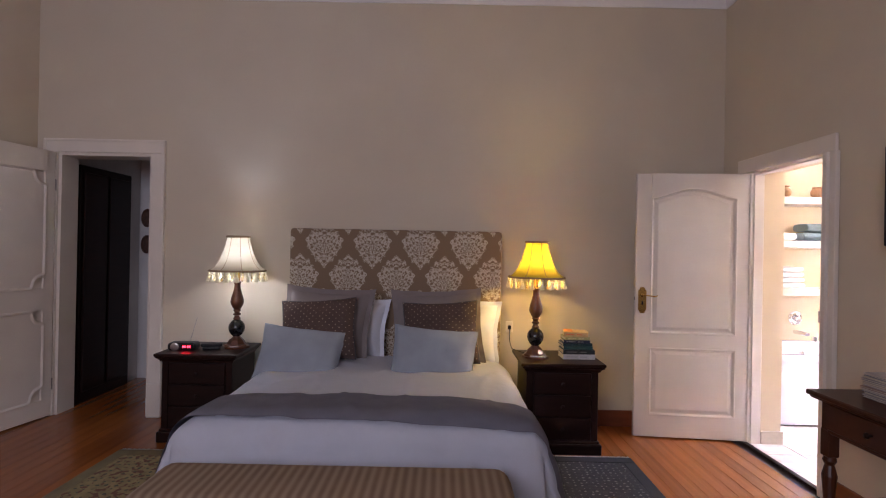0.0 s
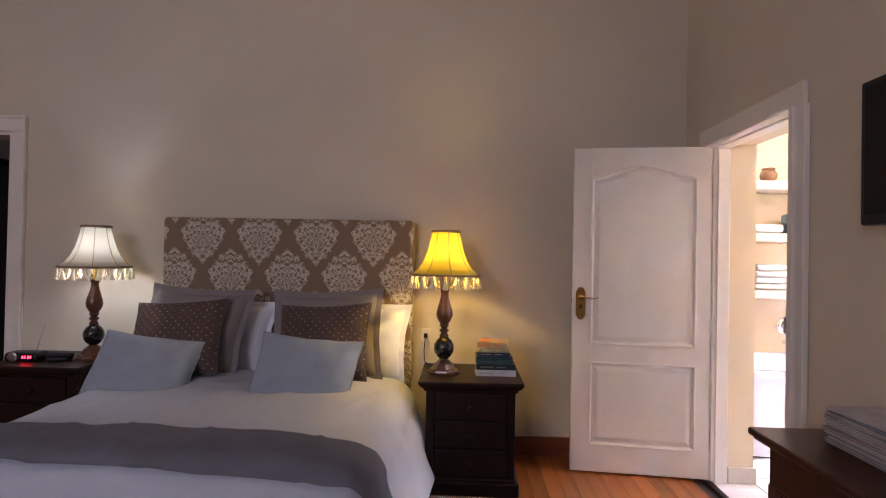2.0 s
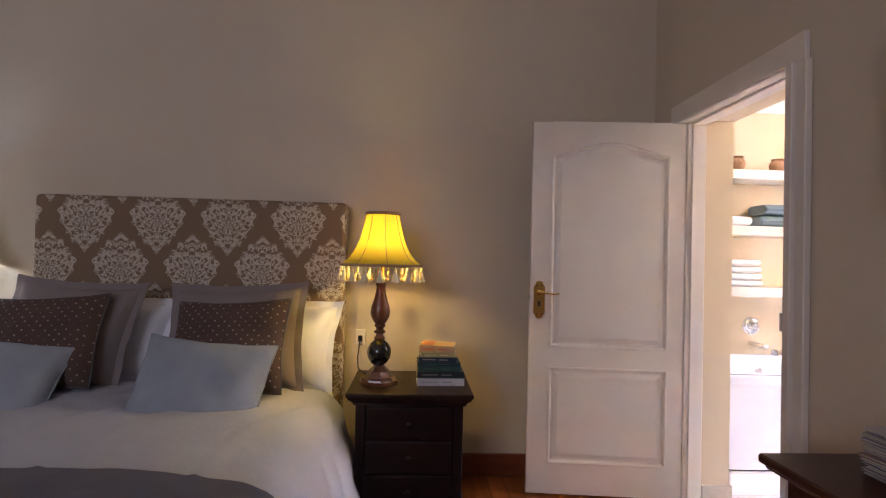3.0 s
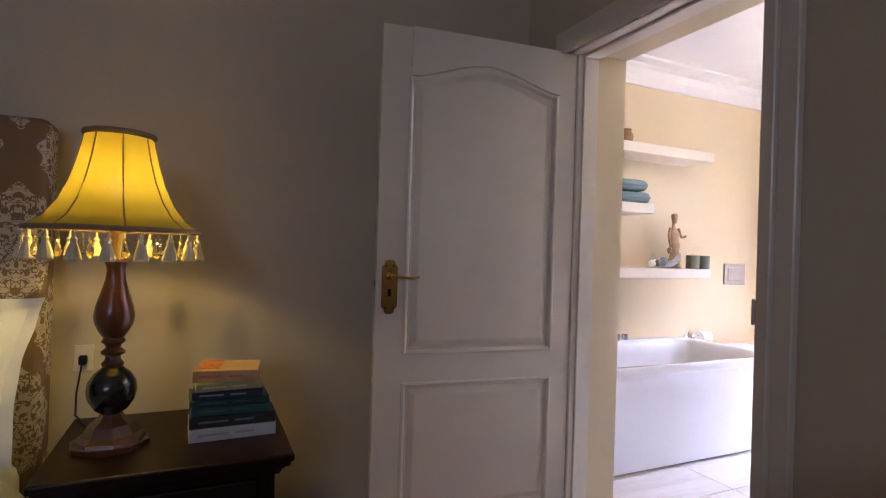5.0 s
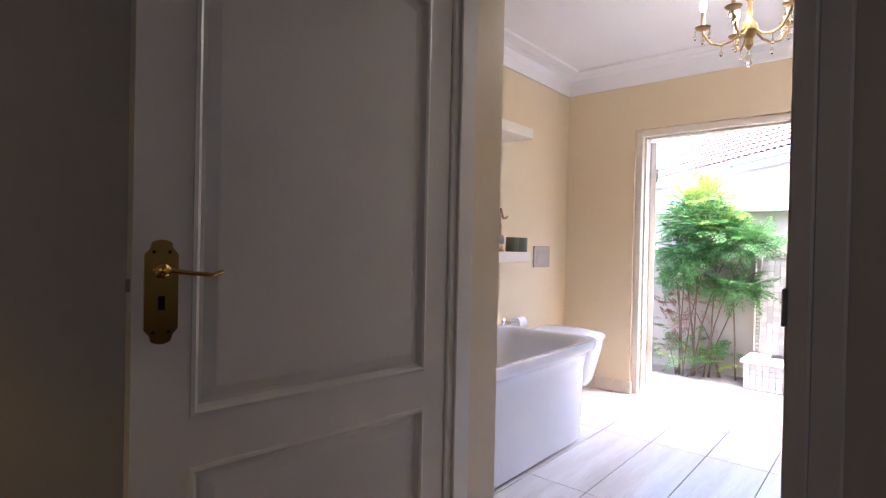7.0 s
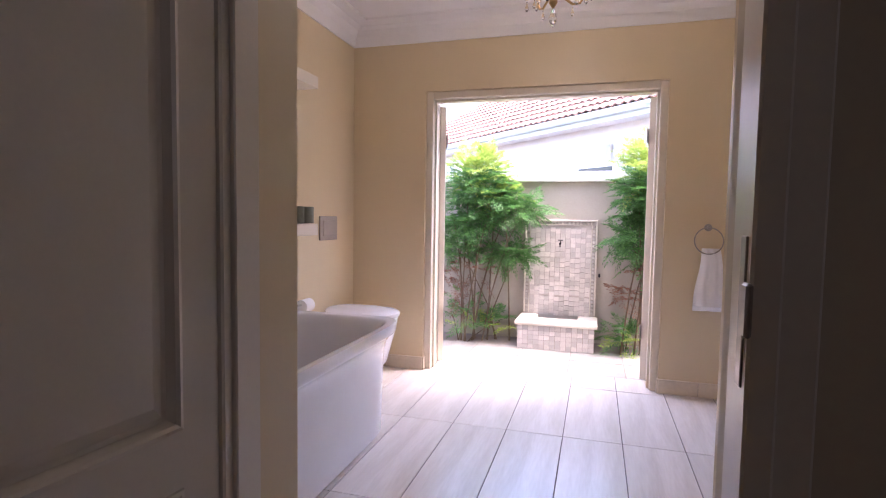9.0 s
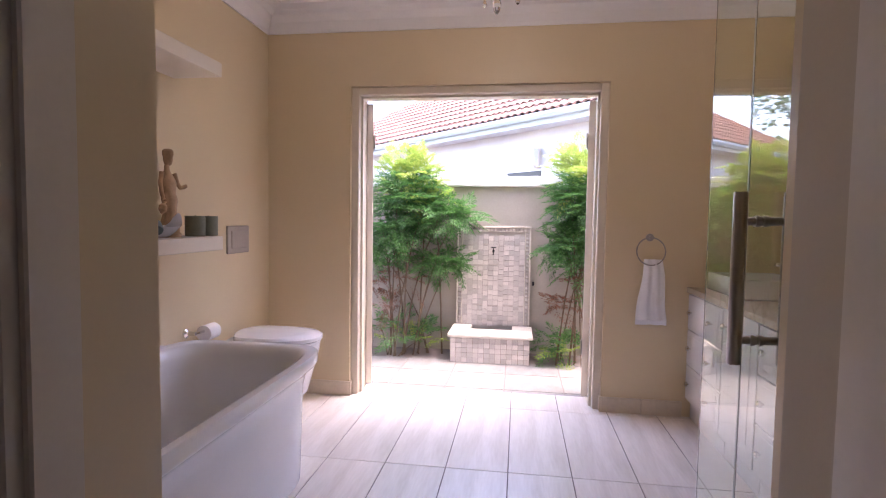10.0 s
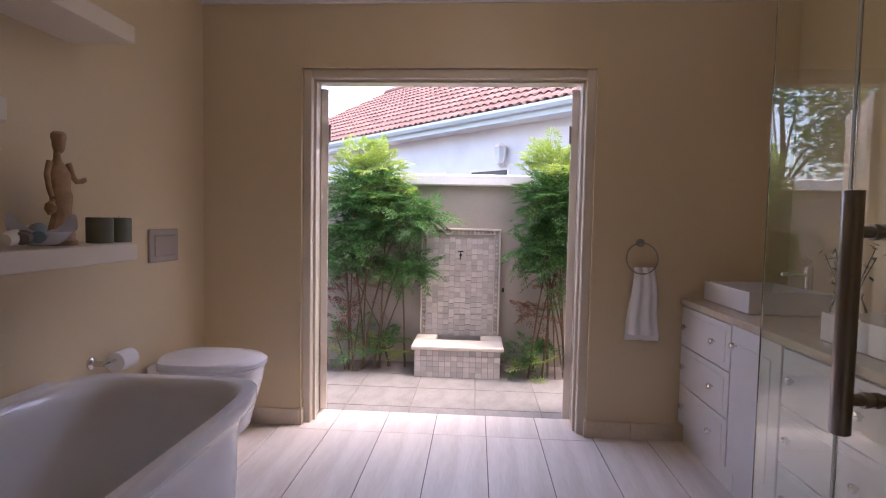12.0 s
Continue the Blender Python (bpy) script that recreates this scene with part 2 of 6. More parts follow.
def cornice(x0, x1, y0, y1, z, r, name, label):
    """Coved moulding round the top of a room: two coves and a fillet."""
    prof = [(0, -r), (0.012, -r), (0.016, -r * 0.86), (0.03, -r * 0.55), (0.06, -r * 0.28), (0.09, -r * 0.2), (0.1, -0.022), (r * 1.15, -0.014), (r * 1.2, 0.0)]
    bm = bmesh.new()
    rings = [[bm.verts.new((xx, yy, z + dz)) for xx, yy in ((x0 + d, y0 + d), (x1 - d, y0 + d), (x1 - d, y1 - d), (x0 + d, y1 - d))] for d, dz in prof]
    for a, b in zip(rings, rings[1:]):
        for i in range(4):
            bm.faces.new((a[i], a[(i + 1) % 4], b[(i + 1) % 4], b[i]))
    structure(name, bm, CEIL, label, "cornice")


cornice(LX, RX, -2.0, WY, BED_H, 0.17, "trim_1", "white coved plaster cornice in bedroom")
cornice(BX0, BX1, BY0, BY1, BATH_H, 0.15, "trim_2", "white coved plaster cornice in bathroom")

# bathroom shell; the party wall has a satin cream skin on the bathroom side
structure("wall_bath_west", boxes((BX0 - 0.02, BX0, BY0, 3.5, 0, BATH_H), (BX0 - 0.02, BX0, 4.39, BY1, 0, BATH_H), (BX0 - 0.02, BX0, 3.5, 4.39, 2.06, BATH_H), (2.79, BX0 - 0.02, 4.39, 4.47, 0, 2.13), (2.79, BX0 - 0.02, 3.5, 4.39, 2.06, 2.13)), BATH_WALL, "cream painted bathroom wall round the doorway", "wall")
structure("wall_bath_north", boxes((BX0 - 0.02, BX1 + 0.25, BY1, BY1 + 0.2, 0, BATH_H)), BATH_WALL, "cream satin painted bathroom wall with shelves", "wall")
structure("wall_bath_south", boxes((BX0 - 0.02, BX1 + 0.25, BY0 - 0.2, BY0, 0, BATH_H)), BATH_WALL, "cream satin painted wall behind the vanity", "wall")
EY0, EY1, EZ = 3.288, 4.98, 2.112
structure("wall_bath_east", boxes((BX1, BX1 + 0.25, BY0, EY0, 0, BATH_H), (BX1, BX1 + 0.25, EY1, BY1, 0, BATH_H), (BX1, BX1 + 0.25, EY0, EY1, EZ, BATH_H)), BATH_WALL, "cream painted wall with opening to courtyard", "wall")
structure("ceiling_bath", boxes((BX0 - 0.02, BX1 + 0.25, BY0 - 0.2, BY1 + 0.2, BATH_H, BATH_H + 0.08)), CEIL, "white painted bathroom ceiling", "ceiling")
# unseen roof deck over the two rooms, so that daylight enters by the openings only
# plus an unseen eave strip, added to cut sky light on the bathroom floor
structure("roof", boxes((LX - 0.3, BX1 + 0.3, -2.3, 6.4, BED_H + 0.1, BED_H + 0.16), (BX1 + 0.25, BX1 + 0.42, 0.9, 6.6, 2.71, 2.79)), CEIL, "unseen flat roof deck with an added eave that blocks sky light", "roof")

# hall behind the far doorway
structure("wall_hall", boxes((-3.05, -2.87, WY + 0.2, 6.1, 0, 2.6), (-2.87, -1.4, 6.0, 6.1, 0, 2.6), (-1.4, -1.3, WY + 0.2, 6.1, 0, 2.6)), WHITEWALL, "off-white painted walls of a dim hallway", "wall")
structure("ceiling_hall", boxes((-3.05, -1.3, WY + 0.2, 6.1, 2.6, 2.66)), CEIL, "white painted hallway ceiling", "ceiling")


def casing(name, opening, parts_m, label, mat_, width=0.11, proud=0.022):
    """A moulded door surround on the face y=0 of its own frame, towards -y. opening: x0, x1, z1."""
    x0, x1, z1 = opening
    t = thing(name, label, "door frame", parts_m, kind="structure")
    for nm, a, b, c, d in (("jamb_casing", x0 - width, x0, 0, z1), ("jamb_casing", x1, x1 + width, 0, z1), ("head_casing", x0 - width, x1 + width, z1, z1 + width)):
        bm = boxes((a, b, -proud, 0, c, d), bev=0.006, seg=2)
        if nm == "jamb_casing":
            inner = b if b == x0 else a
            s = -1 if b == x0 else 1
            box(bm, min(inner + s * (width - 0.022), inner + s * width), max(inner + s * (width - 0.022), inner + s * width), -proud - 0.012, -proud + 0.002, c, d + width - 0.004, bev=0.004)
        else:
            box(bm, a + 0.004, b - 0.004, -proud - 0.011, -proud + 0.002, d - 0.022, d - 0.001, bev=0.004)
        part(nm, bm, mat_, t)
    return t


hall_frame = casing("door_frame_1", (-2.82, -2.04, 2.17), pose(0, WY, 0), "white painted moulded frame of the hall doorway", TRIM)
for x0, x1 in ((-2.935, -2.815), (-2.045, -1.925)):
    part("plinth_block", boxes((x0, x1, -0.036, 0, 0.0, 0.28), bev=0.006), TRIM, hall_frame)
part("lining", boxes((-2.82, -2.795, 0, 0.2, 0, 2.17), (-2.065, -2.04, 0, 0.2, 0, 2.17), (-2.795, -2.065, 0, 0.2, 2.145, 2.17)), TRIM, hall_frame)

# bathroom door frame: heavy posts flush with the bedroom face
bath_frame = thing("door_frame_2", "white painted timber frame of the bathroom doorway", "door frame", pose(0, 0, 0), kind="structure")
for y0, y1, s in ((3.5, 3.538, 1), (4.388, 4.47, -1)):
    bm = boxes((RX - 0.048, 2.72, y0, y1, 0, 2.045), (2.72, 2.79, y0, y1 - 0.02, 0, 2.045), (RX - 0.030, RX - 0.002, y0 - 0.05, y0 + 0.002, 0, 2.045), bev=0.004) if s > 0 else boxes((2.692, 2.79, y0, y1, 0, 2.045), (RX - 0.02, RX - 0.002, 4.468, 4.50, 0, 2.045), bev=0.004)
    if s < 0:
        box(bm, 2.715, 2.79, y0 - 0.012, y0 + 0.001, 0, 2.045, bev=0.003)
    part("post", bm, TRIM, bath_frame)
part("head", boxes((RX - 0.022, 2.79, 3.5, 4.47, 2.045, 2.13), (RX - 0.024, RX - 0.002, 3.465, 4.49, 2.045, 2.15), (2.715, 2.79, 3.538, 4.378, 2.033, 2.047), bev=0.004), TRIM, bath_frame)
part("strike_plate", boxes((2.640, 2.664, 3.537, 3.541, 0.96, 1.16), bev=0.001), STEEL, bath_frame, "worn steel strike plate")
part("strike_lip", boxes((2.616, 2.642, 3.535, 3.544, 1.03, 1.10), bev=0.003), STEEL, bath_frame)
structure("threshold", boxes((2.66, 2.70, 3.555, 4.39, 0.0, 0.012), bev=0.003), DARKWOOD, "dark timber threshold strip at bathroom door", "threshold")

# ---- panelled doors ----


def arched(x0, x1, z0, z1, rise, n=18):
    """Outline of a door panel whose top rises in the middle."""
    pts = [(x0, z0), (x1, z0), (x1, z1)]
    for i in range(1, n):
        u = 1 - i / n
        s = 0.5 - 0.5 * math.cos(2 * math.pi * min(1, max(0, u)))
        pts.append((x0 + (x1 - x0) * u, z1 + rise * s**0.8))
    pts.append((x0, z1))
    return pts


def shouldered(x0, x1, z0, z1, r=0.10, n=5):
    """Outline of a door panel whose corners are scooped inwards in a step and a curve."""
    pts = []
    for cx, cz, sx, sz, flip in ((x0, z0, 1, 1, False), (x1, z0, -1, 1, True), (x1, z1, -1, -1, False), (x0, z1, 1, -1, True)):
        run = [(cx, cz + sz * r * 1.15), (cx + sx * r * 0.2, cz + sz * r)]
        run += [(cx + sx * r * (0.2 + 0.8 * math.sin(radians(90 * k / n))), cz + sz * r * (0.2 + 0.8 * math.cos(radians(90 * k / n)))) for k in range(1, n)]
        run += [(cx + sx * r, cz + sz * r * 0.2), (cx + sx * r * 1.15, cz)]
        pts += run[::-1] if flip else run
    return pts


def panel_door(name, m, width, height, label, mat_, low=(0.165, 0.685), high=(0.795, 1.845), stile=0.11, stile_h=0.085, rise=0.075, handle=True, thick=0.04, scooped=False):
    """A moulded door with a low panel and a tall one with a curved top. Hinge at x = width, visible face y = 0."""
    t = thing(name, label, "door", m, kind="structure")
    p0, p1 = stile, width - stile_h
    rec = 0.015
    bm = boxes((0, width, rec, thick, 0, height))
    tops = arched(p0, p1, high[0], high[1], rise)
    if scooped:
        tops = [(p0, high[0]), (p1, high[0]), (p1, high[1]), (p0, high[1])]
    rails = [(0, p0, 0, height), (p1, width, 0, height), (p0, p1, 0, low[0]), (p0, p1, low[1], high[0])]
    for x0, x1, z0, z1 in rails:
        box(bm, x0, x1, 0, rec, z0, z1)
    head = [(x, z) for x, z in tops[2:]] + [(p0, height), (p1, height)]
    prism(head, -rec, 0, bm, Matrix(((1, 0, 0, 0), (0, -1, 0, 0), (0, 0, 1, 0), (0, 0, 0, 1))) @ Matrix.Rotation(radians(90), 4, "X"))
    part("leaf", bm, mat_, t)
    if scooped:
        for z0, z1 in (low, high):
            mb, rings = sweep_ring(shouldered(p0 - 0.004, p1 + 0.004, z0, z1), [(-0.014, -0.004), (-0.010, 0.007), (0.0, 0.009), (0.008, 0.006), (0.016, -0.001)])
            mb.faces.new(rings[-1])
            part("moulded_panel", mb, mat_, t)
    for outline in () if scooped else ([(p0, low[0]), (p1, low[0]), (p1, low[1]), (p0, low[1])], tops):
        mb, rings = sweep_ring(outline, [(-0.004, -0.002), (-0.002, 0.005), (0.005, 0.007), (0.011, 0.003), (0.017, -rec + 0.0015), (0.026, -rec + 0.001), (0.05, -0.002), (0.055, -0.0015)])
        mb.faces.new(rings[-1])
        part("moulded_panel", mb, mat_, t)
    if handle:
        plate = part("lock_plate", prism([(0.05 + (0.027 + 0.004 * math.cos(6 * a)) * math.cos(a), 1.05 + (0.07 if math.sin(a) > 0 else -0.07) + 0.032 * math.sin(a)) for a in [2 * math.pi * (i + 0.5) / 36 for i in range(36)]], 0.0, 0.006, None, Matrix.Rotation(radians(90), 4, "X")), GOLD, t, "polished brass lock plate")
        part("lever", tube([(0.05, -0.004, 1.092), (0.05, -0.04, 1.092), (0.056, -0.046, 1.093), (0.09, -0.05, 1.088), (0.13, -0.05, 1.084), (0.152, -0.046, 1.09)], 0.0062, 10, None, 0.7), GOLD, plate, "curved brass lever")
        part("rose", lathe([(0.016, 0), (0.014, 0.006), (0.008, 0.01)], 16, None, pose(0.05, -0.006, 1.092, 90)), GOLD, plate)
        part("keyhole", boxes((0.044, 0.056, -0.0075, -0.0055, 1.015, 1.042)), BLACKPLASTIC, plate)
        for sx, sz in ((0.036, 0.972), (0.064, 0.972), (0.036, 1.128), (0.064, 1.128)):
            part("screw", lathe([(0.004, 0), (0.003, 0.0015), (0.0005, 0.002)], 8, None, pose(sx, -0.0055, sz, 90)), BLACKPLASTIC, plate)
        part("latch", boxes((-0.006, 0.001, 0.012, 0.026, 1.05, 1.075), bev=0.002), STEEL, t)
    for hz in (0.25, height - 0.27):
        part("hinge", lathe([(0.0075, -0.045), (0.0075, 0.045), (0.005, 0.05)], 10, None, pose(width + 0.008, 0.004, hz)), STEEL, t)
    return t


# bathroom door stands open against the headboard wall
door_dir = Vector((2.692 - 1.868, 4.398 - 4.482, 0))
panel_door("door_1", Matrix.Translation((1.868, 4.482, 0.012)) @ Matrix.Rotation(math.atan2(door_dir.y, door_dir.x), 4, "Z"), 0.826, 2.03, "white moulded two-panel door standing open with brass handle", TRIM)
# hall door swung back along the side wall (visible face looks into the room)
hd = Vector((-2.82 + 2.955, 4.70 - 3.90, 0))
panel_door("door_2", Matrix.Translation((-2.955, 3.90, 0.012)) @ Matrix.Rotation(math.atan2(hd.y, hd.x), 4, "Z"), hd.length, 2.15, "white moulded two-panel hall door swung open", TRIM, low=(0.14, 0.86), high=(1.04, 1.98), handle=False, scooped=True)

# ---- bedside things ----


def nightstand(m, label):
    t = thing("nightstand", label, "nightstand", m, group="pair of nightstands")
    w, d, h = 0.505, 0.46, 0.64
    part("top", boxes((-w / 2 - 0.045, w / 2 + 0.045, -d / 2 - 0.04, d / 2 + 0.02, h - 0.022, h), bev=0.006, seg=2), DARKWOOD, t)
    rings = [[Vector((sx * (w / 2 + o), -d / 2 - o if sy < 0 else d / 2, z)) for sx, sy in ((-1, -1), (1, -1), (1, 1), (-1, 1))] for o, z in ((0.0, h - 0.062), (0.01, h - 0.06), (0.014, h - 0.048), (0.026, h - 0.036), (0.034, h - 0.033), (0.036, h - 0.021))]
    bm = bmesh.new()
    vs = [[bm.verts.new(p) for p in r] for r in rings]
    for ra, rb_ in zip(vs, vs[1:]):
        for i in range(4):
            bm.faces.new((ra[i], ra[(i + 1) % 4], rb_[(i + 1) % 4], rb_[i]))
    part("cornice_moulding", bm, DARKWOOD, t)
    part("carcass", boxes((-w / 2, w / 2, -d / 2 + 0.016, d / 2, 0.08, h - 0.06), (-w / 2, -w / 2 + 0.045, -d / 2, -d / 2 + 0.016, 0.08, h - 0.06), (w / 2 - 0.045, w / 2, -d / 2, -d / 2 + 0.016, 0.08, h - 0.06), bev=0.002), DARKWOOD, t)
    part("plinth", boxes((-w / 2 - 0.025, w / 2 + 0.025, -d / 2 - 0.025, d / 2, 0, 0.075), (-w / 2 - 0.012, w / 2 + 0.012, -d / 2 - 0.012, d / 2, 0.074, 0.095), bev=0.006), DARKWOOD, t)
    for i in range(3):
        z0 = 0.105 + i * 0.158
        dr = part("drawer", boxes((-w / 2 + 0.05, w / 2 - 0.05, -d / 2 - 0.006, -d / 2 + 0.015, z0, z0 + 0.148), bev=0.005, seg=2), DARKWOOD, t)
        part("knob", lathe([(0.007, 0), (0.006, 0.012), (0.014, 0.018), (0.013, 0.026), (0.004, 0.029)], 12, None, pose(0, -d / 2 - 0.005, z0 + 0.074, 90)), DARKWOOD, dr)
    return t


nightstand(pose(1.228, 4.335, 0), "dark stained wooden nightstand with three drawers beside the bed")
nightstand(pose(-1.39, 4.42, 0), "dark stained wooden nightstand with clock radio on top")


def shade_material(name, colour, strength):
    """Thin pleated cloth lit from within by its bulb."""
    m = bpy.data.materials.new(name)
    m.use_nodes = True
    t = m.node_tree
    out, b = t.nodes["Material Output"], t.nodes["Principled BSDF"]
    b.inputs["Base Color"].default_value, b.inputs["Roughness"].default_value = (*colour, 1), 0.9
    tr, mix = t.nodes.new("ShaderNodeBsdfTranslucent"), t.nodes.new("ShaderNodeMixShader")
    nz, co, mp, rg = t.nodes.new("ShaderNodeTexNoise"), t.nodes.new("ShaderNodeTexCoord"), t.nodes.new("ShaderNodeMapping"), t.nodes.new("ShaderNodeMix")
    rg.data_type = "RGBA"
    mp.inputs["Scale"].default_value = (30, 30, 60)
    t.links.new(co.outputs["Object"], mp.inputs[0])
    t.links.new(mp.outputs[0], nz.inputs[0])
    rg.inputs[6].default_value, rg.inputs[7].default_value = (*[c * 0.75 for c in colour], 1), (*colour, 1)
    t.links.new(nz.outputs[0], rg.inputs[0])
    t.links.new(rg.outputs[2], tr.inputs[0])
    mix.inputs[0].default_value = strength
    t.links.new(b.outputs[0], mix.inputs[1])
    t.links.new(tr.outputs[0], mix.inputs[2])
    # the weave lets a little light straight through
    weave, gap = t.nodes.new("ShaderNodeMixShader"), t.nodes.new("ShaderNodeBsdfTransparent")
    weave.inputs[0].default_value = 0.002
    t.links.new(mix.outputs[0], weave.inputs[1])
    t.links.new(gap.outputs[0], weave.inputs[2])
    t.links.new(weave.outputs[0], out.inputs[0])
    return m


SHADE_WARM = shade_material("golden_shade_cloth", (0.62, 0.46, 0.03), 0.16)
SHADE_COOL = shade_material("ivory_shade_cloth", (0.62, 0.55, 0.40), 0.085)
BRAID = mat("tan_braid", (0.30, 0.20, 0.12), 0.9, vary=0.2, fine=300, bump=0.4)
BEAD = clear_glass("amber_glass_bead", (1.0, 0.9, 0.6), 0.05)
TASSEL = mat("cream_tassel", (0.66, 0.58, 0.40), 0.9, vary=0.15, fine=300, bump=0.4)
BULB_WARM, BULB_COOL = glow("warm_bulb", (1.0, 0.75, 0.25), 0.8), glow("cool_bulb", (0.92, 0.98, 1.0), 0.8)


def table_lamp(m, shade_mat, bulb_mat, label, tilt=0.0):
    t = thing("table_lamp", label, "lamp", m, group="pair of table lamps")
    part("base", prism([(0.098 * math.cos(radians(22.5 + 45 * i)), 0.098 * math.sin(radians(22.5 + 45 * i))) for i in range(8)], 0, 0.014), TURNED, t)
    part("foot", lathe([(0.088, 0.014), (0.085, 0.024), (0.07, 0.032), (0.055, 0.06), (0.034, 0.078), (0.026, 0.088)], 8), TURNED, t)
    part("ball", lathe([(0.022, 0.086), (0.04, 0.1), (0.056, 0.125), (0.0615, 0.15), (0.058, 0.175), (0.044, 0.198), (0.03, 0.21), (0.024, 0.216)], 28), BLACKBALL, t, "black lacquered ball", smooth=True)
    part("stem", lathe([(0.024, 0.214), (0.028, 0.225), (0.02, 0.235), (0.018, 0.245), (0.029, 0.252), (0.03, 0.258), (0.018, 0.268), (0.02, 0.276), (0.03, 0.285), (0.024, 0.295), (0.036, 0.312), (0.047, 0.335), (0.05, 0.355), (0.045, 0.385), (0.034, 0.42), (0.025, 0.455), (0.022, 0.48), (0.027, 0.50), (0.03, 0.505), (0.012, 0.512)], 28), TURNED, t, smooth=True)
    part("socket", lathe([(0.016, 0.51), (0.016, 0.60), (0.02, 0.605), (0.02, 0.65), (0.012, 0.66)], 16), GOLD, t)
    part("bulb", lathe([(0.012, 0.655), (0.016, 0.675), (0.027, 0.70), (0.029, 0.72), (0.022, 0.742), (0.004, 0.752)], 16), bulb_mat, t, smooth=True).visible_shadow = False
    prof = [(0.205, 0.592), (0.165, 0.622), (0.135, 0.665), (0.112, 0.72), (0.096, 0.775), (0.084, 0.83), (0.081, 0.852)]
    bm = bmesh.new()

    def rim(u, v):
        k = v * (len(prof) - 1)
        i = min(int(k), len(prof) - 2)
        r = prof[i][0] + (prof[i + 1][0] - prof[i][0]) * (k - i)
        z = prof[i][1] + (prof[i + 1][1] - prof[i][1]) * (k - i)
        a = 2 * math.pi * u
        r *= 1 + 0.012 * math.cos(8 * a) + 0.004 * math.cos(48 * a)
        return (r * math.cos(a), r * math.sin(a), z)

    grid_mesh(96, 25, rim, bm, close_u=True)
    shade = part("shade", bm, shade_mat, t, "bell-shaped cloth shade", smooth=True)
    for i in range(8):
        a = radians(45 * i)
        part("rib", tube([(r * 1.013 * math.cos(a), r * 1.013 * math.sin(a), z) for r, z in prof], 0.0022, 6), BRAID, shade)
    for r, z, w in ((0.206, 0.592, 0.007), (0.083, 0.852, 0.008)):
        part("braid", tube([(r * math.cos(2 * math.pi * i / 48), r * math.sin(2 * math.pi * i / 48), z) for i in range(49)], w, 8), BRAID, shade)
    part("spider", tube([(0.08, 0, 0.845), (0.01, 0, 0.84), (-0.08, 0, 0.845)], 0.002, 6, tube([(0, 0.08, 0.845), (0, 0, 0.84), (0, -0.08, 0.845)], 0.002, 6)), GOLD, t)
    bead, tassel = None, None
    for i in range(36):
        a = 2 * math.pi * i / 36
        mm = Matrix.Translation((0.205 * math.cos(a), 0.205 * math.sin(a), 0.587))
        if i % 2 == 0:
            if not tassel:
                tassel = part("tassel", lathe([(0.002, 0), (0.004, -0.018), (0.008, -0.024), (0.007, -0.032), (0.013, -0.05), (0.0185, -0.072), (0.015, -0.077)], 10), TASSEL, shade)
                tassel.matrix_basis = mm
            else:
                shared("tassel", tassel, mm, shade)
        else:
            if not bead:
                bead = part("glass_drop", lathe([(0.0015, 0), (0.002, -0.02), (0.005, -0.026), (0.0025, -0.032), (0.006, -0.042), (0.0085, -0.054), (0.006, -0.064), (0.001, -0.07)], 8), BEAD, shade)
                bead.matrix_basis = mm
            else:
                shared("glass_drop", bead, mm, shade)
    return t


table_lamp(pose(1.065, 4.30, 0.64, 0, 0, 12), SHADE_WARM, BULB_WARM, "turned wooden lamp with glowing yellow fringed shade on nightstand")
table_lamp(pose(-1.21, 4.45, 0.64, 0, 0, 30), SHADE_COOL, BULB_COOL, "turned wooden lamp with glowing ivory fringed shade on nightstand")
# ---- bed ----


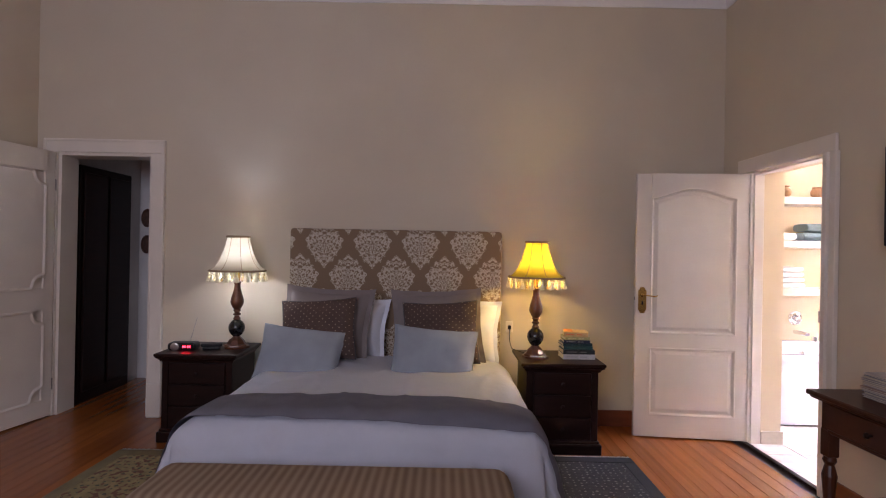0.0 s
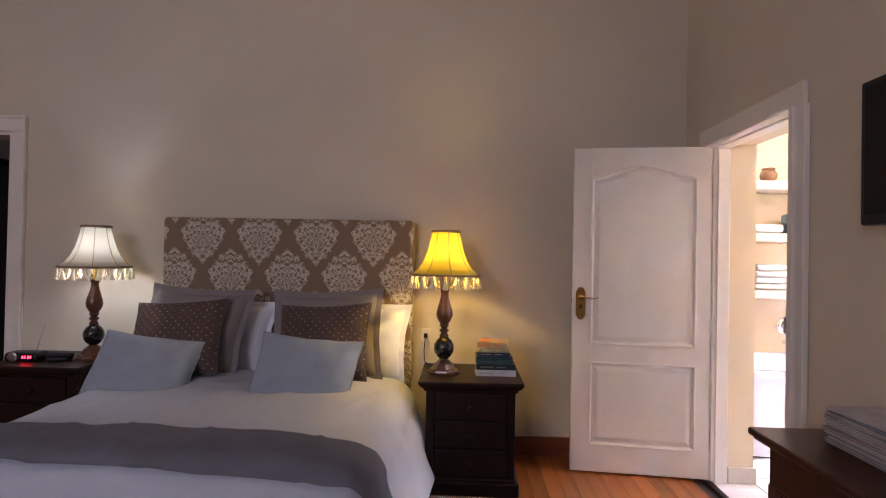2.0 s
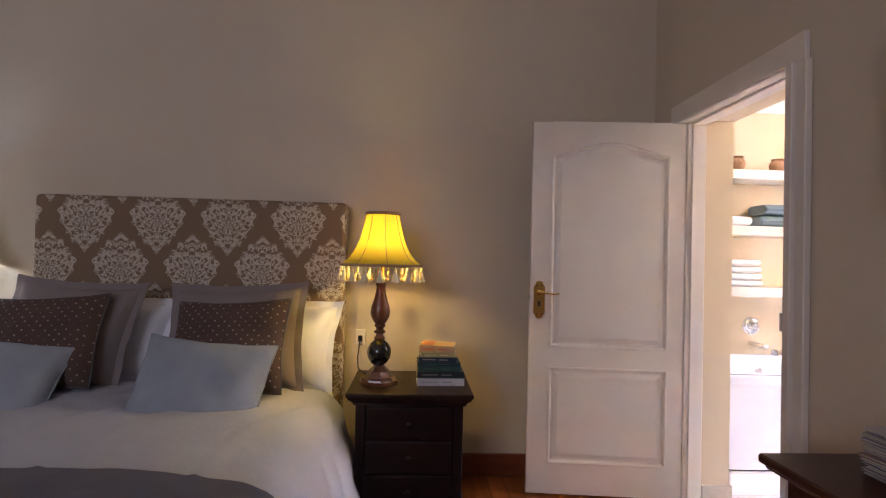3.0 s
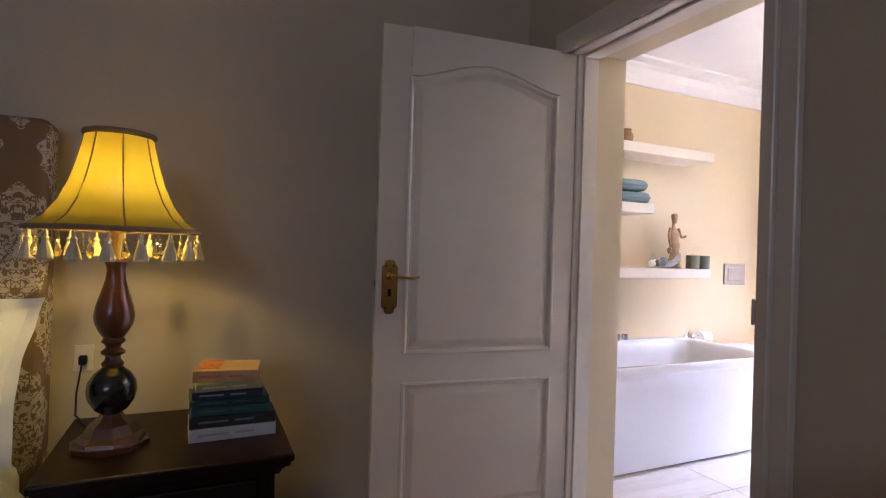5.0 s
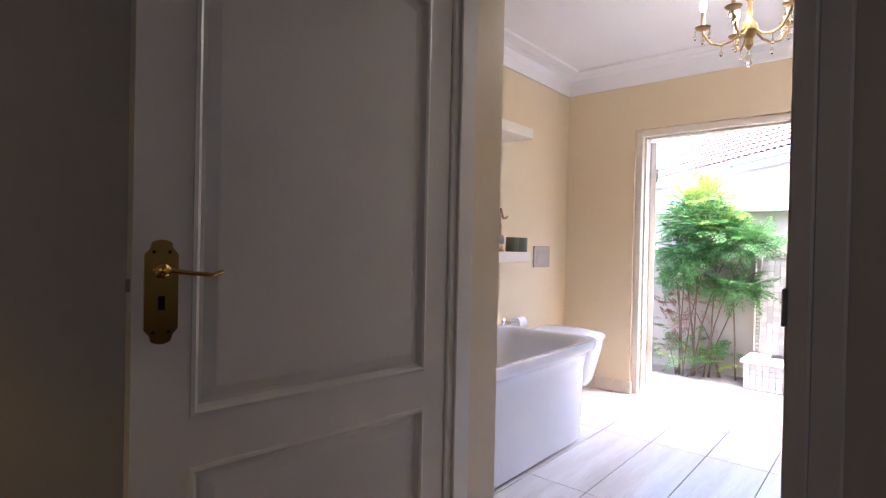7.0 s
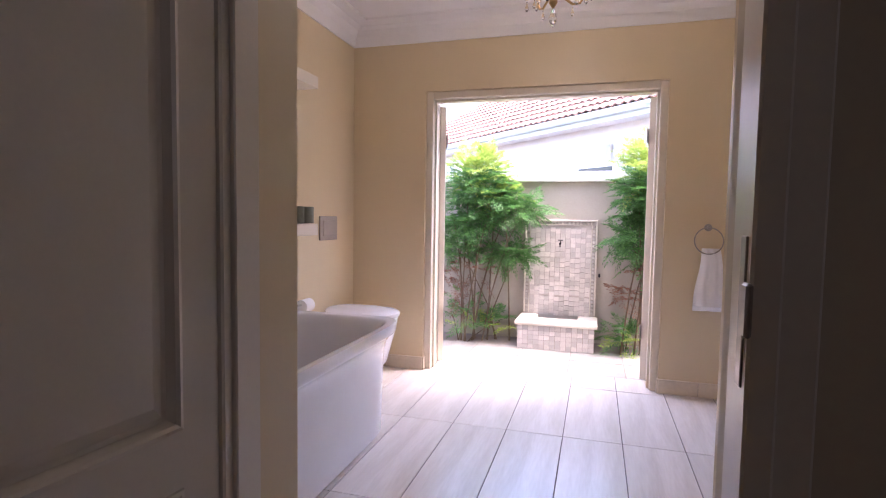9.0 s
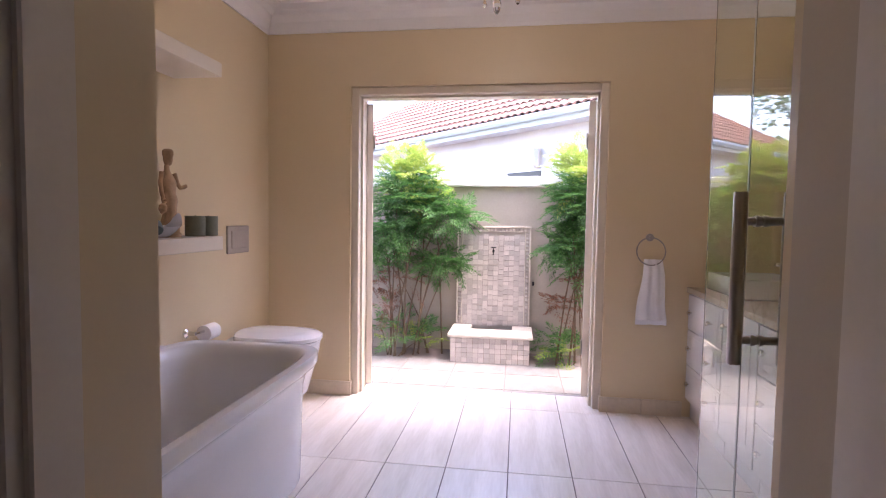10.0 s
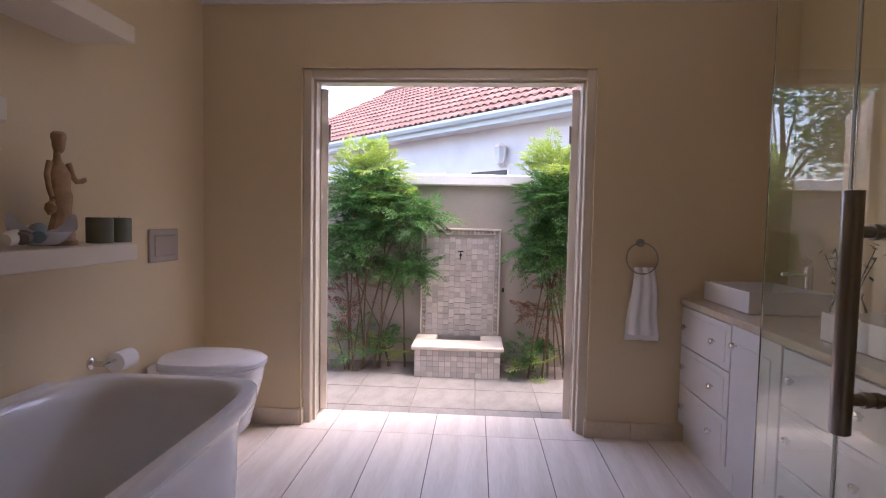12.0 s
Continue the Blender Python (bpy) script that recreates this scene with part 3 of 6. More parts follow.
def damask():
    """Taupe cloth woven with staggered pale medallions."""
    m = bpy.data.materials.new("damask_cloth")
    m.use_nodes = True
    t, b = nodes_of(m)
    co = t.nodes.new("ShaderNodeTexCoord")
    sp = t.nodes.new("ShaderNodeSeparateXYZ")
    t.links.new(co.outputs["Object"], sp.inputs[0])

    def op(kind, a, c=None, d=None):
        n = t.nodes.new("ShaderNodeMath")
        n.operation = kind
        for k, v in enumerate((a, c, d)):
            if v is None:
                continue
            if isinstance(v, (int, float)):
                n.inputs[k].default_value = v
            else:
                t.links.new(v, n.inputs[k])
        return n.outputs[0]

    px, pz = 0.385, 0.545
    across = op("ADD", sp.outputs[0], op("MULTIPLY", sp.outputs[1], 1.0))

    def medallion(ox, oz):
        u = op("SUBTRACT", op("FRACT", op("ADD", op("DIVIDE", across, px), ox)), 0.5)
        v = op("SUBTRACT", op("FRACT", op("ADD", op("DIVIDE", sp.outputs[2], pz), oz)), 0.5)
        x, z = op("MULTIPLY", u, px), op("MULTIPLY", v, pz)
        # an ogee: shallow dome above, long point below
        zc = op("SUBTRACT", z, 0.022)
        zn = op("ADD", op("DIVIDE", op("MAXIMUM", zc, 0.0), 0.175), op("DIVIDE", op("MAXIMUM", op("MULTIPLY", zc, -1.0), 0.0), 0.225))
        r = op("POWER", op("ADD", op("POWER", op("DIVIDE", op("ABSOLUTE", x), 0.160), 1.4), op("POWER", zn, 1.4)), 0.714)
        ang = op("ARCTAN2", x, z)
        lobes = op("MULTIPLY", op("COSINE", op("MULTIPLY", ang, 14.0)), 0.05)
        edge = op("ADD", 0.915, lobes)
        inside = op("LESS_THAN", r, edge)
        # leaf filigree in rings
        mirrored = op("ABSOLUTE", x)
        vec = t.nodes.new("ShaderNodeCombineXYZ")
        t.links.new(op("MULTIPLY", mirrored, 1.0), vec.inputs[0])
        t.links.new(z, vec.inputs[2])
        nz = t.nodes.new("ShaderNodeTexNoise")
        nz.inputs["Scale"].default_value, nz.inputs["Detail"].default_value, nz.inputs["Distortion"].default_value = 34.0, 1.0, 1.6
        t.links.new(vec.outputs[0], nz.inputs[0])
        veins = op("LESS_THAN", op("ABSOLUTE", op("SUBTRACT", nz.outputs[0], 0.5)), 0.045)
        petals = op("GREATER_THAN", op("MULTIPLY", op("COSINE", op("MULTIPLY", ang, 10.0)), op("COSINE", op("MULTIPLY", r, 17.0))), 0.62)
        cut = op("MAXIMUM", veins, petals)
        return op("MULTIPLY", inside, op("SUBTRACT", 1.0, cut))

    a1, a2 = medallion(0.885, 0.333), medallion(0.385, 0.833)
    mask = op("MAXIMUM", a1, a2)
    fine = t.nodes.new("ShaderNodeTexNoise")
    fine.inputs["Scale"].default_value = 500
    t.links.new(co.outputs["Object"], fine.inputs[0])
    mix = t.nodes.new("ShaderNodeMix")
    mix.data_type = "RGBA"
    mix.inputs[6].default_value, mix.inputs[7].default_value = (0.215, 0.14, 0.083, 1), (0.57, 0.50, 0.40, 1)
    t.links.new(op("MULTIPLY", mask, op("ADD", 0.72, op("MULTIPLY", fine.outputs[0], 0.45))), mix.inputs[0])
    t.links.new(mix.outputs[2], b.inputs["Base Color"])
    b.inputs["Roughness"].default_value = 0.8
    bp = t.nodes.new("ShaderNodeBump")
    bp.inputs["Strength"].default_value, bp.inputs["Distance"].default_value = 0.35, 0.002
    t.links.new(op("ADD", mask, op("MULTIPLY", fine.outputs[0], 0.3)), bp.inputs["Height"])
    t.links.new(bp.outputs[0], b.inputs["Normal"])
    return m


def dotted():
    """Brown cloth with small cream dots."""
    m = mat("brown_dotted_cloth", (0.085, 0.052, 0.042), 0.9, vary=0.1, fine=300, bump=0.3, dist=0.002)
    t, b = nodes_of(m)
    old = b.inputs["Base Color"].links[0].from_socket
    co, mp, vo, lt, mix = (t.nodes.new("ShaderNode" + k) for k in ("TexCoord", "Mapping", "TexVoronoi", "Math", "Mix"))
    mp.inputs["Rotation"].default_value = (0, 0, radians(45))
    mp.inputs["Scale"].default_value = (1, 1, 0)
    vo.inputs["Scale"].default_value, vo.inputs["Randomness"].default_value = 31, 0.12
    lt.operation, lt.inputs[1].default_value = "LESS_THAN", 0.13
    mix.data_type = "RGBA"
    mix.inputs[7].default_value = (0.34, 0.26, 0.18, 1)
    t.links.new(co.outputs["Object"], mp.inputs[0])
    t.links.new(mp.outputs[0], vo.inputs[0])
    t.links.new(vo.outputs[0], lt.inputs[0])
    t.links.new(lt.outputs[0], mix.inputs[0])
    t.links.new(old, mix.inputs[6])
    t.links.new(mix.outputs[2], b.inputs["Base Color"])
    return m


def striped():
    """Brown and tan ribbed upholstery."""
    m = mat("striped_upholstery", (0.19, 0.115, 0.068), 0.85, vary=0.1, fine=300, bump=0.3, dist=0.002)
    t, b = nodes_of(m)
    old = b.inputs["Base Color"].links[0].from_socket
    co, wv, mix = (t.nodes.new("ShaderNode" + k) for k in ("TexCoord", "TexWave", "Mix"))
    wv.bands_direction = "X"
    wv.inputs["Scale"].default_value = 8.3
    wv.inputs["Distortion"].default_value = 0.1
    mix.data_type, mix.blend_type = "RGBA", "MIX"
    mix.inputs[7].default_value = (0.30, 0.215, 0.14, 1)
    t.links.new(co.outputs["Object"], wv.inputs[0])
    t.links.new(wv.outputs[0], mix.inputs[0])
    t.links.new(old, mix.inputs[6])
    t.links.new(mix.outputs[2], b.inputs["Base Color"])
    return m


DAMASK, DOTTED, STRIPED = damask(), dotted(), striped()

bed = thing("bed", "double bed with white duvet and upholstered damask headboard", "bed", pose(-0.01, 3.6, 0))
part("headboard", boxes((-0.85, 0.85, 1.0, 1.13, 0.1, 1.575), bev=0.028, seg=3), DAMASK, bed, "brown headboard with cream damask medallions", smooth=True)
part("bed_base", boxes((-0.8, 0.8, -0.72, 0.99, 0.1, 0.32), bev=0.02), SHAM, bed)
part("mattress", boxes((-0.82, 0.82, -0.76, 0.99, 0.32, 0.545), bev=0.06, seg=3), LINEN, bed, smooth=True)
for x in (-0.7, 0.7):
    for y in (-0.6, 0.85):
        part("leg", lathe([(0.03, 0), (0.035, 0.1)], 12, None, pose(x, y, 0)), DARKWOOD, bed)

TOP, HALF, FOOT, ROUND = 0.60, 0.90, -0.80, 0.15


def drape(u, v, lift=0.0, seed=0.0):
    """A point of a cover over the bed: u across and v along, both measured on the cloth."""
    def fold(d):
        if d <= 0:
            return d, 0.0
        q = ROUND * math.pi / 2
        if d < q:
            return ROUND * math.sin(d / ROUND), ROUND * (1 - math.cos(d / ROUND))
        return ROUND + (d - q) * 0.3, ROUND + (d - q) * 0.954
    a, b = abs(u) - (HALF - ROUND), (FOOT + ROUND) - v
    ax, az = fold(a)
    bx, bz = fold(b)
    x = math.copysign((HALF - ROUND) + ax, u)
    y = (FOOT + ROUND) - bx
    z = TOP - (az**2.2 + bz**2.2) ** (1 / 2.2)
    if a > 0 and b > 0:
        k = 0.16 * min(1, min(az, bz) / 0.3)
        x -= math.copysign(k * ax / (ax + bx + 1e-6), u)
        y += k * bx / (ax + bx + 1e-6)
    n = noise.noise(Vector((u * 2.3 + seed, v * 2.0, 1.7)))
    n2 = noise.noise(Vector((u * 5.5 + seed, v * 1.6, 4.1)))
    drop = min(1, max(az, bz) / 0.25)
    ripple = 0.02 * drop * math.sin(9 * (v if az > bz else u) + 3 * n) + 0.012 * drop * n2
    if az > bz:
        x += math.copysign(ripple, u)
    else:
        y -= ripple
    n3 = noise.noise(Vector((u * 9 + seed, v * 3.5, 8.3)))
    crease = max(0.0, 1 - abs(noise.noise(Vector((u * 3.1 + 4, v * 1.3, 2.2)))) * 9) * 0.008
    z += 0.016 * n * (1 - drop) + (0.004 * n3 + crease) * (1 - drop) + 0.008 * n2 * (1 - drop) - 0.035 * (abs(u) / HALF) ** 3 * (1 - drop)
    z = max(z, 0.07 + 0.02 * n) + lift
    return Vector((x, y, z))


def cover(u0, u1, v0, v1, nu, nv, lift, seed, thick, name, material, parent, label, skew=0.0):
    bm = grid_mesh(nu, nv, lambda a, b: drape(u0 + (u1 - u0) * a, v0 + (v1 - v0) * b + skew * (a - 0.5), lift, seed))
    bmesh.ops.solidify(bm, geom=bm.faces[:], thickness=thick)
    return part(name, bm, material, parent, label, smooth=True)


cover(-1.40, 1.40, -1.24, 0.72, 110, 90, 0.02, 0.0, 0.025, "duvet", LINEN, bed, "white cotton duvet hanging over the sides")
throw = tagged(cover(-1.38, 1.38, -0.755, -0.425, 120, 22, 0.05, 0.0, 0.014, "throw_blanket", THROW, None, "", -0.10), "grey wool throw laid across the bed", "blanket")
throw.matrix_world = pose(-0.01, 3.6, 0)


def cushion(name, w, h, d, m, material, label, flange=0.0, group="", piping=None, seed=0):
    """A stuffed cushion with pinched corners; its face looks towards its local z."""
    bm = bmesh.new()
    n = 26
    rows = {}
    for side in (1, -1):
        for j in range(n + 1):
            for i in range(n + 1):
                u, v = i / n * 2 - 1, j / n * 2 - 1
                edge = i in (0, n) or j in (0, n)
                if edge and side == -1:
                    rows[(side, i, j)] = rows[(1, i, j)]
                    continue
                x, y = u * w / 2 * (1 - 0.075 * (1 - abs(v) ** 1.8) * abs(u) + 0.012 * noise.noise(Vector((v * 2.3, seed, 7))) * abs(u)), v * h / 2 * (1 - 0.085 * (1 - abs(u) ** 1.8) * abs(v) + 0.02 * noise.noise(Vector((u * 2.1, seed, 3))) * abs(v))
                puff = max(0, (1 - abs(u) ** 2.4) * (1 - abs(v) ** 2.2)) ** 0.42
                z = side * (d / 2 * puff) + (0.02 * noise.noise(Vector((u * 2 + seed, v * 2, side + seed))) + 0.006 * noise.noise(Vector((u * 7 + seed, v * 4, side)))) * puff
                rows[(side, i, j)] = bm.verts.new((x, y, z))
    for side in (1, -1):
        for j in range(n):
            for i in range(n):
                f = [rows[(side, i, j)], rows[(side, i + 1, j)], rows[(side, i + 1, j + 1)], rows[(side, i, j + 1)]]
                bm.faces.new(f if side == 1 else f[::-1])
    if flange:
        ring = [rows[(1, i, 0)] for i in range(n)] + [rows[(1, n, j)] for j in range(n)] + [rows[(1, i, n)] for i in range(n, 0, -1)] + [rows[(1, 0, j)] for j in range(n, 0, -1)]
        outer = [bm.verts.new(v.co + Vector((v.co.x / (w / 2) * flange, v.co.y / (h / 2) * flange, 0.006 * math.sin(k * 0.9)))) for k, v in enumerate(ring)]
        for k in range(len(ring)):
            bm.faces.new((ring[k], ring[(k + 1) % len(ring)], outer[(k + 1) % len(ring)], outer[k]))
    border = [Vector(rows[(1, i, 0)].co) for i in range(n)] + [Vector(rows[(1, n, j)].co) for j in range(n)] + [Vector(rows[(1, i, n)].co) for i in range(n, 0, -1)] + [Vector(rows[(1, 0, j)].co) for j in range(n, -1, -1)]
    ob = tagged(part(name, bm, material, None, "", smooth=True), label, "cushion" if name == "cushion" else "pillow", group)
    ob.matrix_world = m
    if piping:
        part("piping", tube(border, 0.004, 6), piping, ob)
    return ob


PIPE = mat("dark_piping", (0.10, 0.095, 0.10), 0.9, vary=0.1)
# back to front: white pillows, taupe shams, dotted cushions, blue-grey cushions
for s, g in ((-1, "left"), (1, "right")):
    cx = 0.42 * s - 0.02
    cushion("pillow", 0.74, 0.46, 0.2, pose(cx + (-0.01 if s < 0 else 0.03), 4.50, 0.79, 72, 3, 0), LINEN, "white cotton pillow leaning on the headboard", flange=0.035, group="white pillows", seed=s)
    cushion("pillow", 0.62, 0.52, 0.17, pose(cx - 0.06, 4.34, 0.845, 68, -2 * s, 4 * s), SHAM, "taupe square pillow with flat border", flange=0.04, group="taupe pillows", seed=s + 3)
cushion("cushion", 0.55, 0.47, 0.20, pose(-0.52, 4.19, 0.83, 63, -4, 2), DOTTED, "brown cushion with small cream dots", group="dotted cushions", piping=PIPE, seed=5)
cushion("cushion", 0.55, 0.47, 0.20, pose(0.36, 4.17, 0.83, 63, -3, -2), DOTTED, "brown cushion with small cream dots", group="dotted cushions", piping=PIPE, seed=6)
cushion("cushion", 0.57, 0.45, 0.22, pose(-0.595, 3.98, 0.665, 57, 6, 4), CUSHION, "pale blue-grey linen cushion propped on the bed", group="blue-grey cushions", piping=CUSHION, seed=7)
cushion("cushion", 0.58, 0.47, 0.22, pose(0.315, 3.95, 0.672, 60, 4, -3), CUSHION, "pale blue-grey linen cushion propped on the bed", group="blue-grey cushions", piping=CUSHION, seed=8)

bench = thing("bench", "long brown striped upholstered bench at the foot of bed", "bench", pose(-0.065, 2.47, 0))
part("seat", boxes((-0.74, 0.74, -0.2, 0.19, 0.30, 0.505), bev=0.07, seg=5), STRIPED, bench, smooth=True)
part("apron", boxes((-0.71, 0.71, -0.17, 0.17, 0.22, 0.31), bev=0.01), DARKWOOD, bench)
for x in (-0.66, 0.66):
    for y in (-0.13, 0.13):
        part("leg", lathe([(0.018, 0), (0.022, 0.05), (0.028, 0.18), (0.03, 0.23)], 14, None, pose(x, y, 0)), DARKWOOD, bench)

# ---- console table, television, books, radio ----
desk = thing("console_table", "red-brown wooden console table against the wall", "table", pose(2.655, 2.985, 0))
DX0, DY0 = -0.49, -1.35
part("tabletop", boxes((DX0, 0.0, DY0, 0.0, 0.75, 0.775), (DX0 + 0.012, 0.0, DY0 + 0.012, -0.012, 0.738, 0.751), bev=0.005), REDWOOD, desk)
part("apron", boxes((DX0 + 0.05, -0.02, DY0 + 0.05, -0.045, 0.585, 0.74), bev=0.004), REDWOOD, desk)
for i in range(2):
    y1 = -0.09 - i * 0.6
    dr = part("drawer", boxes((DX0 + 0.038, DX0 + 0.052, y1 - 0.54, y1, 0.605, 0.728), bev=0.005), REDWOOD, desk)
    part("handle", lathe([(0.006, 0), (0.006, 0.014), (0.014, 0.02), (0.011, 0.03), (0.003, 0.032)], 12, None, pose(DX0 + 0.038, y1 - 0.27, 0.667, 0, -90)), DARKWOOD, dr)
for x in (DX0 + 0.075, -0.05):
    for y in (DY0 + 0.075, -0.07):
        bm = boxes((x - 0.028, x + 0.028, y - 0.028, y + 0.028, 0.47, 0.60), bev=0.004)
        lathe([(0.026, 0.0), (0.03, 0.03), (0.02, 0.06), (0.027, 0.09), (0.03, 0.14), (0.024, 0.22), (0.027, 0.23), (0.022, 0.24), (0.029, 0.33), (0.033, 0.38), (0.02, 0.43), (0.03, 0.45), (0.026, 0.47)], 16, bm, pose(x, y, 0))
        part("leg", bm, REDWOOD, desk)

tv = thing("television", "black flat television mounted on the wall", "television", pose(2.67, 3.01, 1.48))
part("housing", boxes((-0.115, -0.055, -0.84, 0.0, 0, 0.5), (-0.06, -0.02, -0.62, -0.2, 0.1, 0.4), bev=0.008, seg=2), BLACKPLASTIC, tv)
part("screen", boxes((-0.119, -0.114, -0.815, -0.025, 0.035, 0.475), bev=0.001), SCREEN, tv)
part("bracket", boxes((-0.03, 0.0, -0.5, -0.34, 0.14, 0.36)), STEEL, tv)

PAGES = mat("book_pages", (0.66, 0.60, 0.48), 0.9, vary=0.1, fine=200, stretch=(1, 1, 14), bump=0.3)


def book(x, y, z, w, d, h, rz, colour, label, spine=(0.75, 0.72, 0.65), bars=2, group="stack of books"):
    """A closed book lying flat, its spine towards -y."""
    t = thing("book", label, "book", pose(x, y, z, 0, 0, rz), group)
    cov = mat("book_cover", colour, 0.45, vary=0.12, scale=14, fine=80, bump=0.05)
    part("cover", boxes((-w / 2, w / 2, -d / 2, d / 2, 0, 0.0025), (-w / 2, w / 2, -d / 2, d / 2, h - 0.0025, h), (-w / 2, w / 2, -d / 2, -d / 2 + 0.004, 0.002, h - 0.002), bev=0.0008), cov, t)
    part("pages", boxes((-w / 2 + 0.004, w / 2 - 0.004, -d / 2 + 0.004, d / 2 - 0.005, 0.0025, h - 0.0025)), PAGES, t)
    if bars:
        ink = mat("cover_lettering", spine, 0.5, vary=0.05)
        x0 = -w * 0.40
        for k in range(bars):
            ln = w * (0.34, 0.22, 0.1)[k % 3]
            part("lettering", boxes((x0, x0 + ln, -d / 2 - 0.0008, -d / 2 + 0.0005, h * 0.42, h * 0.6)), ink, t)
            x0 += ln + 0.018
    return t


z = 0.64
for w, d, h, rz, colour, ink, label, ox in (
    (0.235, 0.165, 0.036, 2, (0.55, 0.55, 0.56), (0.36, 0.36, 0.38), "thick white paperback at the bottom of a stack", 0.0),
    (0.232, 0.16, 0.032, 1, (0.015, 0.022, 0.024), (0.16, 0.16, 0.15), "thick black paperback lying in a stack", 0.0),
    (0.21, 0.155, 0.024, -1, (0.02, 0.07, 0.065), (0.05, 0.11, 0.09), "dark green paperback lying in a stack", -0.004),
    (0.215, 0.15, 0.02, 2, (0.012, 0.045, 0.05), (0.04, 0.09, 0.10), "dark teal paperback lying in a stack", -0.01),
    (0.19, 0.15, 0.022, -2, (0.02, 0.028, 0.06), (0.30, 0.31, 0.30), "navy paperback lying in a stack", -0.012),
    (0.18, 0.15, 0.022, 3, (0.40, 0.37, 0.17), (0.62, 0.56, 0.36), "olive yellow picture-cover paperback lying in a stack", -0.014),
    (0.175, 0.145, 0.034, -9, (0.52, 0.33, 0.15), (0.6, 0.16, 0.07), "yellow picture-cover paperback on top of stack", -0.012),
):
    book(1.375 + ox, 4.32, z + 0.0005, w, d, h, rz, colour, label, ink)
    z += h + 0.001
cov_art = mat("orange_cover_art", (0.62, 0.20, 0.05), 0.5, vary=0.2, scale=30)
top_art = tagged(part("book_cover_flap", boxes((-0.08, -0.02, -0.06, 0.065, 0, 0.0012)), cov_art), "orange printed paper flap on the top book", "paper")
top_art.matrix_world = pose(1.365, 4.33, z + 0.0003, 0, 0, -9)

mag_cols = ((0.45, 0.42, 0.40), (0.30, 0.28, 0.30), (0.5, 0.46, 0.38), (0.2, 0.22, 0.28), (0.55, 0.5, 0.48), (0.36, 0.24, 0.2), (0.42, 0.40, 0.44), (0.5, 0.44, 0.36))
for sx, sy, count in ((2.44, 2.70, 13), (2.42, 2.40, 11)):
    z = 0.776
    for k in range(count):
        book(sx + random.uniform(-0.008, 0.008), sy + random.uniform(-0.008, 0.008), z, 0.285, 0.215, 0.0085, 90 + random.uniform(-4, 4), mag_cols[k % 8], "glossy magazine in a stack on the console table", bars=0, group="stacks of magazines")
        z += 0.009

radio = thing("clock_radio", "small black clock radio with red digits on nightstand", "radio", pose(-1.56, 4.34, 0.64, 0, 0, 6))
part("body", boxes((-0.1, 0.1, -0.06, 0.06, 0, 0.055), bev=0.02, seg=4), BLACKPLASTIC, radio, smooth=True)
part("speaker_ring", lathe([(0.03, 0), (0.03, 0.006), (0.022, 0.008)], 20, None, pose(-0.045, -0.058, 0.028, 90)), STEEL, radio)
part("display", boxes((0.0, 0.085, -0.062, -0.058, 0.014, 0.044)), SCREEN, radio)
RED = glow("red_digits", (1.0, 0.02, 0.03), 0.12)
part("digits", boxes((0.012, 0.02, -0.0635, -0.0615, 0.02, 0.038), (0.026, 0.034, -0.0635, -0.0615, 0.02, 0.038), (0.046, 0.054, -0.0635, -0.0615, 0.02, 0.038), (0.06, 0.068, -0.0635, -0.0615, 0.02, 0.038)), RED, radio, "glowing red digits")
part("antenna", tube([(0.03, 0.04, 0.05), (0.075, 0.05, 0.23)], 0.0018, 6), STEEL, radio)
phone = thing("telephone", "black cordless telephone lying on nightstand", "telephone", pose(-1.36, 4.36, 0.64, 0, 0, 15))
part("cradle", boxes((-0.06, 0.06, -0.045, 0.045, 0, 0.022), bev=0.008, seg=2), BLACKPLASTIC, phone)
part("handset", boxes((-0.075, 0.075, -0.02, 0.02, 0.02, 0.045), bev=0.008, seg=2), BLACKPLASTIC, phone)

structure("baseboard", boxes((-1.92, RX, WY - 0.018, WY, 0, 0.13), (LX, -2.935, WY - 0.018, WY, 0, 0.13), (LX, LX + 0.018, -2.0, WY - 0.02, 0, 0.13), (RX - 0.018, RX, -2.0, 3.51, 0, 0.13), (RX - 0.018, RX, 4.48, WY - 0.02, 0, 0.13), bev=0.004), SKIRT, "varnished red-brown wooden skirting board", "skirting")


